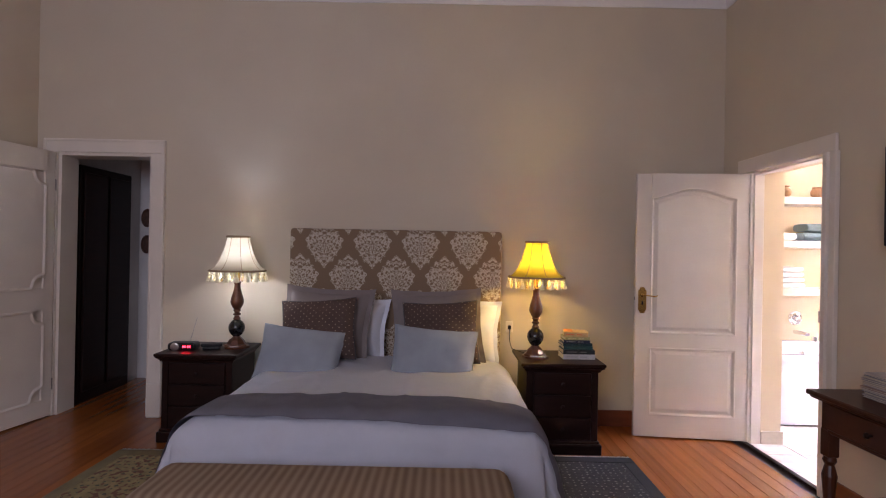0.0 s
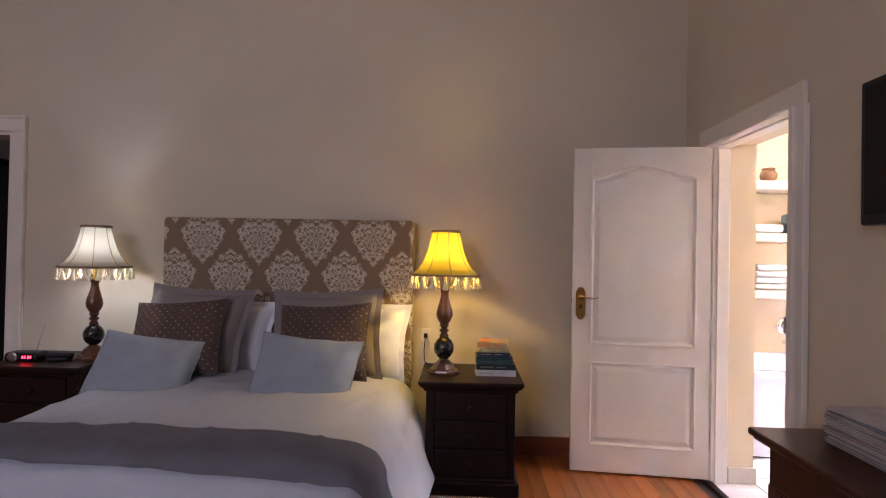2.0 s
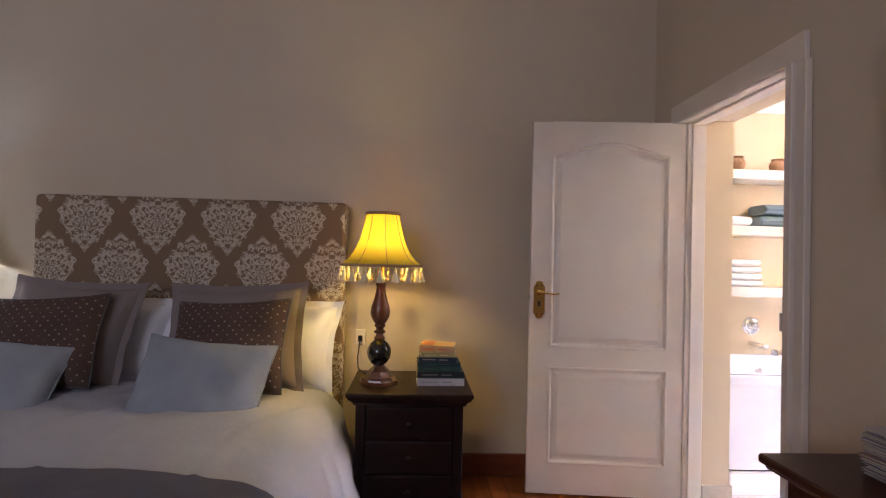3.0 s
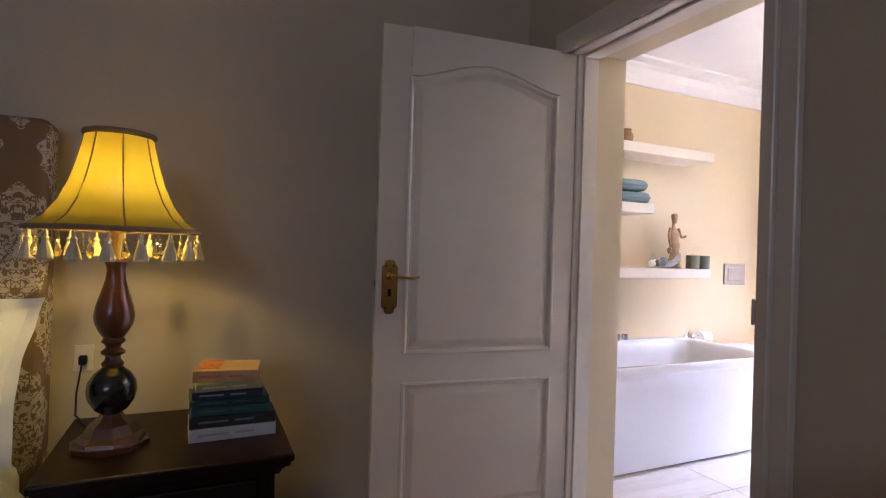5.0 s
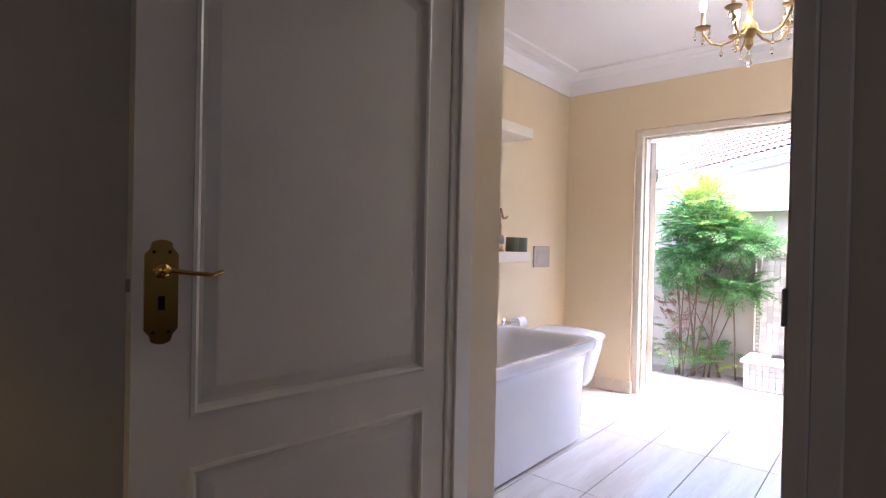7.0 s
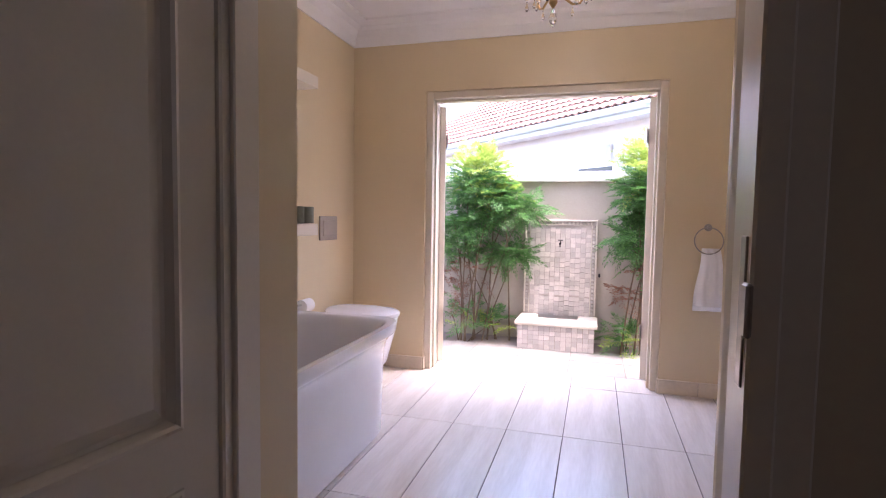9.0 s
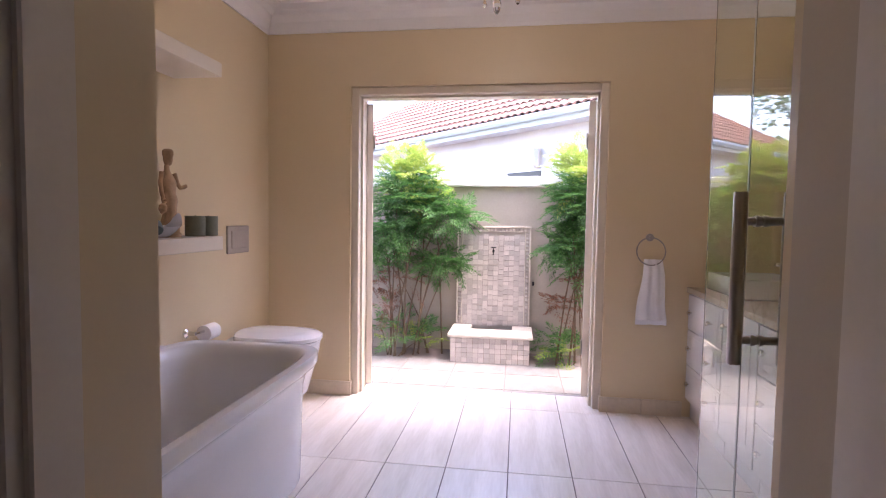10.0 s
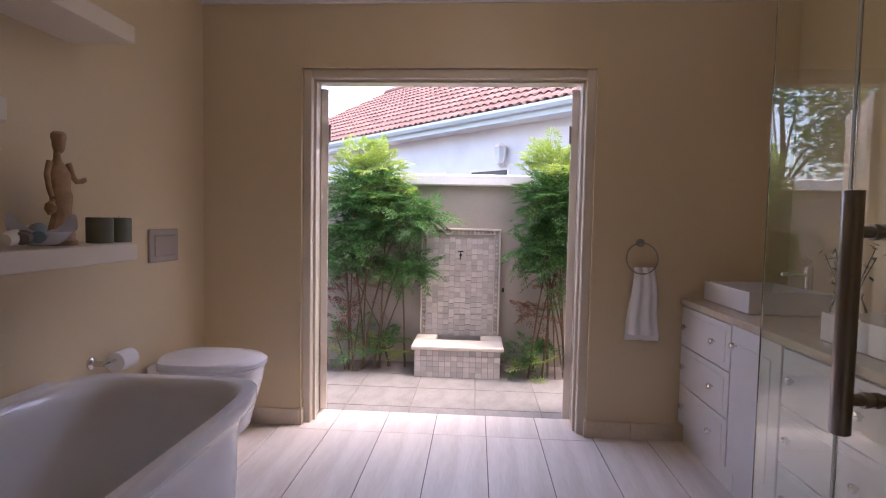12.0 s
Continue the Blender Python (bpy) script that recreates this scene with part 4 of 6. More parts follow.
def rug_material(name, a, b, c, scale):
    m = mat(name, a, 0.95, vary=0.2, scale=20, fine=220, bump=0.6)
    t, bs = nodes_of(m)
    old = bs.inputs["Base Color"].links[0].from_socket
    co, vo, nz, r1, m1, m2 = (t.nodes.new("ShaderNode" + k) for k in ("TexCoord", "TexVoronoi", "TexNoise", "Math", "Mix", "Mix"))
    vo.distance = "MANHATTAN"
    vo.inputs["Scale"].default_value, vo.inputs["Randomness"].default_value = scale, 0.35
    nz.inputs["Scale"].default_value, nz.inputs["Detail"].default_value = scale * 1.3, 4
    m1.data_type = m2.data_type = "RGBA"
    m1.inputs[7].default_value, m2.inputs[7].default_value = (*b, 1), (*c, 1)
    r1.operation, r1.inputs[1].default_value = "LESS_THAN", 0.3
    r2 = t.nodes.new("ShaderNodeMath")
    r2.operation, r2.inputs[1].default_value = "GREATER_THAN", 0.57
    t.links.new(co.outputs["Object"], vo.inputs[0])
    t.links.new(co.outputs["Object"], nz.inputs[0])
    t.links.new(vo.outputs[0], r1.inputs[0])
    t.links.new(nz.outputs[0], r2.inputs[0])
    t.links.new(r1.outputs[0], m1.inputs[0])
    t.links.new(old, m1.inputs[6])
    t.links.new(r2.outputs[0], m2.inputs[0])
    t.links.new(m1.outputs[2], m2.inputs[6])
    t.links.new(m2.outputs[2], bs.inputs["Base Color"])
    return m


FRINGE = mat("rug_fringe", (0.45, 0.41, 0.36), 0.95, vary=0.2)


def rug(x0, x1, y0, y1, material, border, label):
    t = thing("rug", label, "rug", pose((x0 + x1) / 2, (y0 + y1) / 2, 0.002), group="bedside rugs")
    w, d = (x1 - x0) / 2, (y1 - y0) / 2
    part("woven_field", grid_mesh(30, 50, lambda u, v: Vector(((u * 2 - 1) * w, (v * 2 - 1) * d, 0.009 + 0.003 * noise.noise(Vector((u * 5, v * 7, x0)))))), material, t)
    part("border", boxes((-w, w, -d, -d + 0.09, 0, 0.011), (-w, w, d - 0.09, d, 0, 0.011), (-w, -w + 0.08, -d + 0.09, d - 0.09, 0, 0.011), (w - 0.08, w, -d + 0.09, d - 0.09, 0, 0.011), bev=0.003), border, t)
    for s in (-1, 1):
        bm = bmesh.new()
        for k in range(int(2 * w / 0.012)):
            xx = -w + 0.006 + k * 0.012
            reach = s * (d + 0.035 + 0.006 * math.sin(k * 2.3))
            box(bm, xx - 0.003, xx + 0.003, min(s * d, reach), max(s * d, reach), 0.0, 0.004)
        tagged(part("fringe", bm, FRINGE, t, "pale cotton fringe"), kind="stuff")
    return t


rug(0.62, 1.69, 2.2, 4.03, rug_material("dark_woven_rug", (0.022, 0.02, 0.022), (0.13, 0.12, 0.11), (0.03, 0.025, 0.026), 26), mat("charcoal_rug_border", (0.018, 0.017, 0.018), 0.95, vary=0.2, fine=200, bump=0.5), "dark grey patterned woven rug beside the bed")
rug(-1.82, -0.62, 2.2, 4.0, rug_material("floral_woven_rug", (0.23, 0.17, 0.075), (0.05, 0.055, 0.035), (0.12, 0.045, 0.025), 20), mat("ochre_rug_border", (0.17, 0.125, 0.06), 0.95, vary=0.2, fine=200, bump=0.5), "ochre and green floral woven rug beside the bed")

switch = thing("wall_socket", "small white plug socket on the wall by the lamp", "socket", pose(0.925, WY, 0.80))
part("plate", boxes((-0.03, 0.03, -0.008, 0, -0.045, 0.045), bev=0.003), TRIM, switch)
part("plug", boxes((-0.012, 0.012, -0.03, -0.007, -0.02, 0.012), bev=0.004), BLACKPLASTIC, switch)
cord = tagged(part("lamp_cord", tube([(0.925, WY - 0.03, 0.79), (0.92, 4.66, 0.70), (0.93, 4.60, 0.645), (0.98, 4.48, 0.6435), (1.05, 4.40, 0.6435)], 0.003, 6), BLACKPLASTIC), "thin black lamp cord trailing over the nightstand", "cord")
basket = thing("waste_basket", "round brown wicker waste basket under the table", "waste basket", pose(2.50, 2.78, 0))
WICKER = mat("brown_wicker", (0.13, 0.075, 0.04), 0.8, vary=0.3, scale=30, fine=120, bump=0.8, stretch=(1, 1, 3))
part("body", lathe([(0.09, 0), (0.1, 0.02), (0.125, 0.27), (0.119, 0.27), (0.095, 0.02), (0.02, 0.012)], 28), WICKER, basket)
part("rim", tube([(0.124 * math.cos(2 * math.pi * i / 32), 0.124 * math.sin(2 * math.pi * i / 32), 0.272) for i in range(33)], 0.009, 8), WICKER, basket)

# hall things
hallcup = thing("hall_cupboard", "tall dark brown wooden cupboard in the hallway", "cupboard", pose(-2.87, 5.0, 0))
part("body", boxes((0.001, 0.055, 0, 0.75, 0, 2.11), bev=0.006), DARKWOOD, hallcup)
for y0 in (0.04, 0.39):
    part("door", boxes((0.055, 0.07, y0, y0 + 0.32, 0.1, 2.05), bev=0.006), DARKWOOD, hallcup)
plaque = mat("dark_oval_plaque", (0.09, 0.04, 0.025), 0.5, vary=0.3, scale=30)
for zz in (1.70, 1.42):
    pl = tagged(part("wall_plaque", lathe([(0.085, 0), (0.085, 0.012), (0.068, 0.02), (0.06, 0.012)], 28), plaque), "small dark oval plaque on the hall wall", "plaque", "oval plaques")
    pl.matrix_world = pose(-2.785, 5.999, zz, 90) @ Matrix.Diagonal((0.75, 1.15, 1, 1))
# ---- bathroom ----


def super_ring(cx, cy, a, b, z, n=64, p=5.0):
    out = []
    for i in range(n):
        th = 2 * math.pi * i / n
        c, s = math.cos(th), math.sin(th)
        out.append(Vector((cx + a * math.copysign(abs(c) ** (2 / p), c), cy + b * math.copysign(abs(s) ** (2 / p), s), z)))
    return out


def loft(rings, bm=None, cap_start=True, cap_end=True):
    bm = bm or bmesh.new()
    vs = [[bm.verts.new(p) for p in r] for r in rings]
    n = len(vs[0])
    for a, b in zip(vs, vs[1:]):
        for i in range(n):
            bm.faces.new((a[i], a[(i + 1) % n], b[(i + 1) % n], b[i]))
    if cap_start:
        bm.faces.new(vs[0])
    if cap_end:
        bm.faces.new(vs[-1])
    return bm


tub = thing("bathtub", "white freestanding bathtub with flared rounded rim", "bathtub", pose(3.82, 5.11, 0))
LB, WB = 0.80, 0.388
outer = [super_ring(0, 0, LB - 0.066, WB - 0.082, 0.014, p=9), super_ring(0, 0, LB - 0.064, WB - 0.08, 0.05, p=9), super_ring(0, 0, LB - 0.058, WB - 0.074, 0.30, p=9), super_ring(0, 0, LB - 0.054, WB - 0.066, 0.44, p=8), super_ring(0, 0, LB - 0.044, WB - 0.05, 0.50, p=7.5), super_ring(0, 0, LB - 0.02, WB - 0.022, 0.535, p=7), super_ring(0, 0, LB - 0.004, WB - 0.004, 0.548, p=7), super_ring(0, 0, LB, WB, 0.558, p=7), super_ring(0, 0, LB, WB, 0.592, p=7), super_ring(0, 0, LB - 0.006, WB - 0.006, 0.60, p=7),
         super_ring(0, 0, LB - 0.035, WB - 0.035, 0.60, p=6.5), super_ring(0, 0, LB - 0.045, WB - 0.044, 0.596, p=6), super_ring(0, 0, LB - 0.056, WB - 0.053, 0.586, p=6), super_ring(0, 0, LB - 0.066, WB - 0.061, 0.570, p=5.6), super_ring(0, 0, LB - 0.075, WB - 0.068, 0.548, p=5.3), super_ring(0, 0, LB - 0.084, WB - 0.074, 0.5, p=5), super_ring(0, 0, LB - 0.14, WB - 0.09, 0.28, p=4.5), super_ring(0, 0, LB - 0.22, WB - 0.13, 0.17, p=4), super_ring(0, 0, LB - 0.34, WB - 0.2, 0.15, p=3)]
part("tub_shell", loft([[Vector((p.x, p.y, p.z * 1.022)) for p in r] for r in outer]), PORCELAIN, tub, smooth=True)
# added base, coloured black to give the shadow gap under the tub
part("plinth", loft([super_ring(0, 0, LB - 0.09, WB - 0.105, z, p=9) for z in (0.0, 0.02)]), BLACKPLASTIC, tub, "added recessed base coloured black as a shadow gap")
part("overflow", lathe([(0.026, 0), (0.026, 0.006), (0.014, 0.014), (0.012, 0.02)], 20, None, pose(-0.02, 0.318, 0.50, 80)), CHROME, tub, "round chrome overflow")

mixer = thing("bath_mixer", "round chrome bath mixer with spout on the wall", "tap", pose(3.83, BY1, 0.82))
part("plate", lathe([(0.068, 0), (0.068, 0.005), (0.06, 0.012), (0.03, 0.014)], 32, None, pose(0, 0, 0, 90)), CHROME, mixer, smooth=True)
part("lever", lathe([(0.026, 0.01), (0.028, 0.05), (0.02, 0.058)], 20, None, pose(0, 0, 0, 90)), CHROME, mixer, smooth=True)
part("lever_arm", tube([(0, -0.05, 0.0), (0, -0.06, 0.04), (0, -0.075, 0.06)], 0.007), CHROME, mixer)
part("spout", boxes((-0.024, 0.024, -0.19, 0.0, -0.15, -0.115), bev=0.012, seg=3), CHROME, mixer, smooth=True)
for xx in (3.98, 4.05):
    tp = thing("bath_cup", "small chrome cup on the tub rim", "cup", pose(xx - 0.02, 5.48, 0.60), group="chrome cups on the rim")
    part("body", lathe([(0.022, 0), (0.024, 0.05), (0.02, 0.05), (0.018, 0.006)], 16), CHROME, tp)
structure("ledge", boxes((BX0, 4.52, 5.44, BY1, 0, 0.598), bev=0.004), PORCELAIN, "low white ledge between the bathtub and wall", "ledge")


def shelf(x0, x1, z, label):
    s = tagged(part("wall_shelf", boxes((0, x1 - x0, 0, 0.26, 0, 0.068), bev=0.003), TRIM), label, "shelf", "floating shelves")
    s.matrix_world = pose(x0, BY1 - 0.26, z)


shelf(2.955, 4.68, 1.912, "thick white floating shelf high on the wall")
shelf(2.955, 4.10, 1.502, "thick white floating shelf with folded towels")
shelf(2.955, 4.68, 1.058, "thick white floating shelf with ornaments")

POT = mat("terracotta_clay", (0.36, 0.20, 0.10), 0.7, vary=0.2, scale=20, fine=90, bump=0.2)
for xx, sc in ((3.61, 1.0), (3.93, 0.92)):
    v = thing("vase", "small brown clay pot on the top shelf", "vase", pose(xx, 5.43, 1.98), group="clay pots")
    part("body", lathe([(0.035, 0), (0.058, 0.03), (0.064, 0.06), (0.055, 0.085), (0.042, 0.1), (0.05, 0.112), (0.046, 0.116), (0.036, 0.1), (0.045, 0.07), (0.03, 0.01)], 24, None, Matrix.Scale(sc, 4)), POT, v, smooth=True)

TOWEL_W = mat("white_towel", (0.85, 0.83, 0.82), 0.95, vary=0.03, fine=320, bump=0.3, dist=0.002)
TOWEL_B = mat("blue_grey_towel", (0.20, 0.27, 0.31), 0.95, vary=0.06, fine=320, bump=0.7, dist=0.003)


def folded_towel(x, y, z, w, d, h, material, label, rz=0, group="folded towels"):
    def pt(u, v):
        a = 2 * math.pi * u
        c, s = math.cos(a), math.sin(a)
        yy = d / 2 * math.copysign(abs(c) ** 0.5, c)
        zz = h / 2 + h / 2 * math.copysign(abs(s) ** 0.6, s)
        xx = (v - 0.5) * w
        k = 1 - 0.12 * (abs(v - 0.5) * 2) ** 6
        return Vector((xx, yy * k, h * 0.5 + (zz - h * 0.5) * k + 0.004 * noise.noise(Vector((xx * 20, yy * 15, z)))))
    t = thing("folded_towel", label, "towel", pose(x, y, z, 0, 0, rz), group)
    bm = grid_mesh(28, 16, pt, close_u=True)
    bm.verts.ensure_lookup_table()
    bm.faces.new([bm.verts[i] for i in range(28)])
    bm.faces.new([bm.verts[i] for i in range(28 * 15, 28 * 16)])
    part("cloth", bm, material, t, smooth=True)
    part("fold_edge", tube([(-w / 2 * 0.96, -d * 0.46, h * 0.5), (0, -d * 0.502, h * 0.52), (w / 2 * 0.96, -d * 0.46, h * 0.5)], h * 0.12, 8), material, t)


for k in range(2):
    folded_towel(3.92, 5.44, 1.571 + 0.085 * k, 0.34 - 0.05 * k, 0.22, 0.082, TOWEL_B, "folded blue-grey towel on the middle shelf", 3 * k)
folded_towel(3.55, 5.44, 1.571, 0.26, 0.22, 0.075, TOWEL_W, "folded white towel on the middle shelf")
for k in range(4):
    folded_towel(3.62, 5.44, 1.127 + 0.05 * k, 0.30 - 0.012 * k, 0.22, 0.048, TOWEL_W, "folded white towel on the lower shelf", 2 * (k % 2))

STONE_FIG = mat("tan_resin", (0.42, 0.27, 0.15), 0.55, vary=0.15, scale=25, fine=90, bump=0.2)


def figurine():
    """A robed figure on a round foot, one plain mesh."""
    bm = bmesh.new()

    def body(u, v):
        a = 2 * math.pi * u
        prof = [(0.052, 0.036), (0.046, 0.034), (0.040, 0.030), (0.038, 0.028), (0.041, 0.030), (0.047, 0.031), (0.040, 0.027), (0.046, 0.030), (0.052, 0.032), (0.034, 0.024), (0.014, 0.014), (0.012, 0.012)]
        k = v * (len(prof) - 1)
        i = min(int(k), len(prof) - 2)
        rx = prof[i][0] + (prof[i + 1][0] - prof[i][0]) * (k - i)
        ry = prof[i][1] + (prof[i + 1][1] - prof[i][1]) * (k - i)
        f = 1 + 0.06 * math.sin(9 * a) * max(0, 1 - 1.5 * v)
        sway = 0.008 * math.sin(v * 5)
        return Vector((rx * f * math.cos(a) + sway, ry * f * math.sin(a), 0.045 + 0.275 * v))

    grid_mesh(36, 40, body, bm, close_u=True)
    lathe([(0.062, 0), (0.062, 0.016), (0.054, 0.022), (0.054, 0.04), (0.04, 0.05)], 24, bm)
    lathe([(0.008, -0.03), (0.018, -0.022), (0.0235, -0.005), (0.024, 0.012), (0.028, 0.02), (0.027, 0.036), (0.019, 0.044), (0.004, 0.046)], 18, bm, pose(0.0, 0, 0.345))
    tube([(-0.04, 0, 0.285), (-0.056, -0.004, 0.24), (-0.055, -0.012, 0.195), (-0.05, -0.02, 0.165)], 0.0125, 10, bm, 0.75)
    tube([(0.042, 0, 0.285), (0.052, -0.01, 0.24), (0.062, -0.02, 0.222), (0.085, -0.024, 0.226), (0.098, -0.026, 0.232)], 0.012, 10, bm, 0.7)
    lathe([(0.004, -0.028), (0.02, -0.012), (0.021, 0.006), (0.009, 0.02), (0.012, 0.028)], 12, bm, pose(-0.058, -0.022, 0.13, 0, 20))
    return bm


statue = tagged(part("figurine", figurine(), STONE_FIG, None, "", smooth=True), "tan figurine of a robed figure on the shelf", "figurine")
statue.matrix_world = pose(4.43, 5.43, 1.127, 0, 0, -10) @ Matrix.Diagonal((0.86, 0.86, 1.03, 1))
CANDLE = mat("sage_green_wax", (0.16, 0.17, 0.125), 0.55, vary=0.1, scale=12, bump=0.05)
for xx in (4.615, 4.725):
    c = thing("candle", "round sage green pillar candle on the shelf", "candle", pose(xx, 5.42, 1.127), group="two candles")
    part("wax", lathe([(0.046, 0), (0.047, 0.004), (0.047, 0.096), (0.044, 0.1), (0.02, 0.094), (0.002, 0.092)], 28), CANDLE, c, smooth=True)
    part("wick", tube([(0, 0, 0.09), (0.001, 0, 0.104)], 0.0012, 6), BLACKPLASTIC, c)
bowl = thing("bowl", "white boat-shaped ceramic bowl with rolled cloths", "bowl", pose(4.30, 5.38, 1.127))


def boat(u, v):
    a = 2 * math.pi * u
    r = 0.35 + 0.65 * v
    x, y = 0.13 * r * math.cos(a), 0.06 * r * math.sin(a)
    return Vector((x, y, 0.006 + 0.045 * v**1.4 + 0.06 * abs(math.cos(a)) ** 6 * v**2))


bb = grid_mesh(48, 10, boat, close_u=True)
bmesh.ops.solidify(bb, geom=bb.faces[:], thickness=0.004)
part("dish", bb, PORCELAIN, bowl, smooth=True)
for k, (dx, col) in enumerate(((-0.06, TOWEL_W), (-0.02, SHAM), (0.02, TOWEL_B))):
    rc = tagged(part("rolled_cloth", lathe([(0.002, 0), (0.02, 0.002), (0.024, 0.03), (0.024, 0.12), (0.02, 0.146), (0.002, 0.148)], 14), col, None, "", smooth=True), "small rolled face cloth in the bowl", "cloth", "rolled cloths")
    rc.matrix_world = pose(4.20 + dx, 5.37 - 0.02 * k, 1.155 + 0.004 * k, 0, 80, 12 + 14 * k)

flush = thing("flush_plate", "grey square flush plate on the wall above toilet", "flush plate", pose(5.27, BY1, 1.085))
PLATE = mat("satin_grey_plate", (0.40, 0.34, 0.285), 0.4, 0.0, vary=0.05)
part("plate", boxes((-0.125, 0.125, -0.014, 0, -0.085, 0.085), bev=0.006, seg=2), PLATE, flush)
part("button", boxes((-0.09, 0.09, -0.019, -0.012, -0.055, 0.055), bev=0.004), PLATE, flush)

toilet = thing("toilet", "white wall-hung toilet with closed lid", "toilet", pose(5.21, BY1, 0.072))
bowl_rings = [[Vector((x * sx, -0.02 + (y + 0.02) * sy, z)) for x, y in [(0.185 * math.copysign(abs(math.cos(t)) ** 0.8, math.cos(t)), -0.30 + 0.25 * math.copysign(abs(math.sin(t)) ** 0.8, math.sin(t)) if math.sin(t) < 0 else -0.30 + 0.295 * abs(math.sin(t)) ** 0.35) for t in [2 * math.pi * i / 48 for i in range(48)]]] for z, sx, sy in ((0.06, 0.72, 0.80), (0.10, 0.80, 0.86), (0.22, 0.90, 0.92), (0.34, 0.98, 0.98), (0.405, 1.0, 1.0), (0.415, 0.98, 0.985))]
part("bowl", loft(bowl_rings), PORCELAIN, toilet, smooth=True)
lid_rings = [[Vector((x * s, -0.05 + (y + 0.05) * s, z)) for x, y in [(0.195 * math.copysign(abs(math.cos(t)) ** 0.8, math.cos(t)), -0.30 + (0.265 * math.sin(t) if math.sin(t) < 0 else 0.235 * abs(math.sin(t)) ** 0.35)) for t in [2 * math.pi * i / 48 for i in range(48)]]] for z, s in ((0.42, 0.985), (0.425, 1.0), (0.445, 1.0), (0.456, 0.96), (0.461, 0.8), (0.462, 0.3))]
part("lid", loft(lid_rings), PORCELAIN, toilet, smooth=True)
part("seat", loft([[Vector((v.x, v.y, z)) for v in lid_rings[0]] for z in (0.412, 0.419)]), PORCELAIN, toilet)

holder = thing("toilet_roll_holder", "chrome toilet roll holder with white roll", "toilet roll holder", pose(4.80, BY1, 0.605))
part("rose", lathe([(0.026, 0), (0.026, 0.008), (0.012, 0.016), (0.012, 0.06)], 20, None, pose(-0.05, 0, 0, 90)), CHROME, holder)
part("arm", tube([(-0.05, -0.06, 0), (0.12, -0.06, 0)], 0.007), CHROME, holder)
part("roll", lathe([(0.02, 0), (0.043, 0), (0.043, 0.1), (0.02, 0.1)], 28, None, pose(0.018, -0.06, -0.012, 0, 90)), TOWEL_W, holder, "white paper roll", smooth=True)

SATIN_W = mat("white_lacquer", (0.72, 0.70, 0.69), 0.3, vary=0.02, bump=0.02)
COUNTER = mat("beige_stone_top", (0.60, 0.50, 0.38), 0.25, vary=0.06, scale=30, fine=200, bump=0.02)
VY, VT = 2.775, 0.825
for x1, kind in ((5.685, "drawers"), (5.10, "door"), (4.69, "drawers"), (4.105, "door")):
    w = 0.583 if kind == "drawers" else 0.408
    cab = thing("vanity_unit", "white lacquered vanity unit with " + ("three drawers" if kind == "drawers" else "one door"), "cabinet", pose(x1, VY, 0), group="vanity units")
    part("body", boxes((-w, -0.002, -0.55, -0.02, 0.12, VT - 0.03), (-w, -0.002, -0.55, -0.035, 0.0, 0.12)), SATIN_W, cab)
    if kind == "drawers":
        for k in range(3):
            z0 = 0.125 + k * 0.222
            dr = part("drawer", boxes((-w + 0.004, -0.006, -0.02, 0.0, z0, z0 + 0.216), bev=0.002), SATIN_W, cab)
            part("raised_panel", boxes((-w + 0.05, -0.052, -0.001, 0.002, z0 + 0.03, z0 + 0.186), bev=0.001), SATIN_W, dr)
            for kx in (-w * 0.735, -w * 0.14):
                part("knob", lathe([(0.005, 0), (0.005, 0.01), (0.016, 0.016), (0.014, 0.028), (0.004, 0.032)], 12, None, pose(kx, 0.0, z0 + 0.11, -90)), CHROME, dr, "faceted chrome knob")
    else:
        dr = part("door", boxes((-w + 0.004, -0.004, -0.02, 0.0, 0.125, VT - 0.034), bev=0.002), SATIN_W, cab)
        part("raised_panel", boxes((-w + 0.07, -0.07, -0.001, 0.004, 0.21, VT - 0.11), bev=0.002), SATIN_W, dr)
        part("knob", lathe([(0.005, 0), (0.005, 0.01), (0.016, 0.016), (0.014, 0.028), (0.004, 0.032)], 12, None, pose(-0.05, 0.0, VT - 0.12, -90)), CHROME, dr, "faceted chrome knob")
tagged(part("worktop", boxes((3.68, 5.688, BY0 + 0.002, VY + 0.012, VT - 0.028, VT + 0.004), bev=0.003), COUNTER), "beige stone vanity worktop", "worktop")
for xx in (5.39, 4.39):
    sk = thing("basin", "white rectangular vessel basin on the worktop", "basin", pose(xx, 2.49, VT + 0.005), group="vessel basins")
    a, b, h = 0.24, 0.19, 0.105
    part("bowl", loft([[Vector((sx * aa, sy * bb_, z)) for sx, sy in ((-1, -1), (1, -1), (1, 1), (-1, 1))] for aa, bb_, z in ((a - 0.006, b - 0.006, 0), (a, b, 0.006), (a, b, h), (a - 0.014, b - 0.014, h), (a - 0.03, b - 0.03, 0.04), (a - 0.1, b - 0.08, 0.03))]), PORCELAIN, sk)
    tp = thing("basin_mixer", "tall chrome basin mixer beside the basin", "tap", pose(xx, 2.27, VT + 0.005), group="basin mixers")
    part("column", lathe([(0.028, 0), (0.026, 0.01), (0.02, 0.014), (0.02, 0.2), (0.016, 0.215)], 20), CHROME, tp, smooth=True)
    part("spout", boxes((-0.014, 0.014, 0.0, 0.14, 0.165, 0.185), bev=0.006, seg=2), CHROME, tp)
    part("lever", tube([(0, 0, 0.21), (0, -0.01, 0.24), (0, 0.03, 0.262)], 0.006), CHROME, tp)
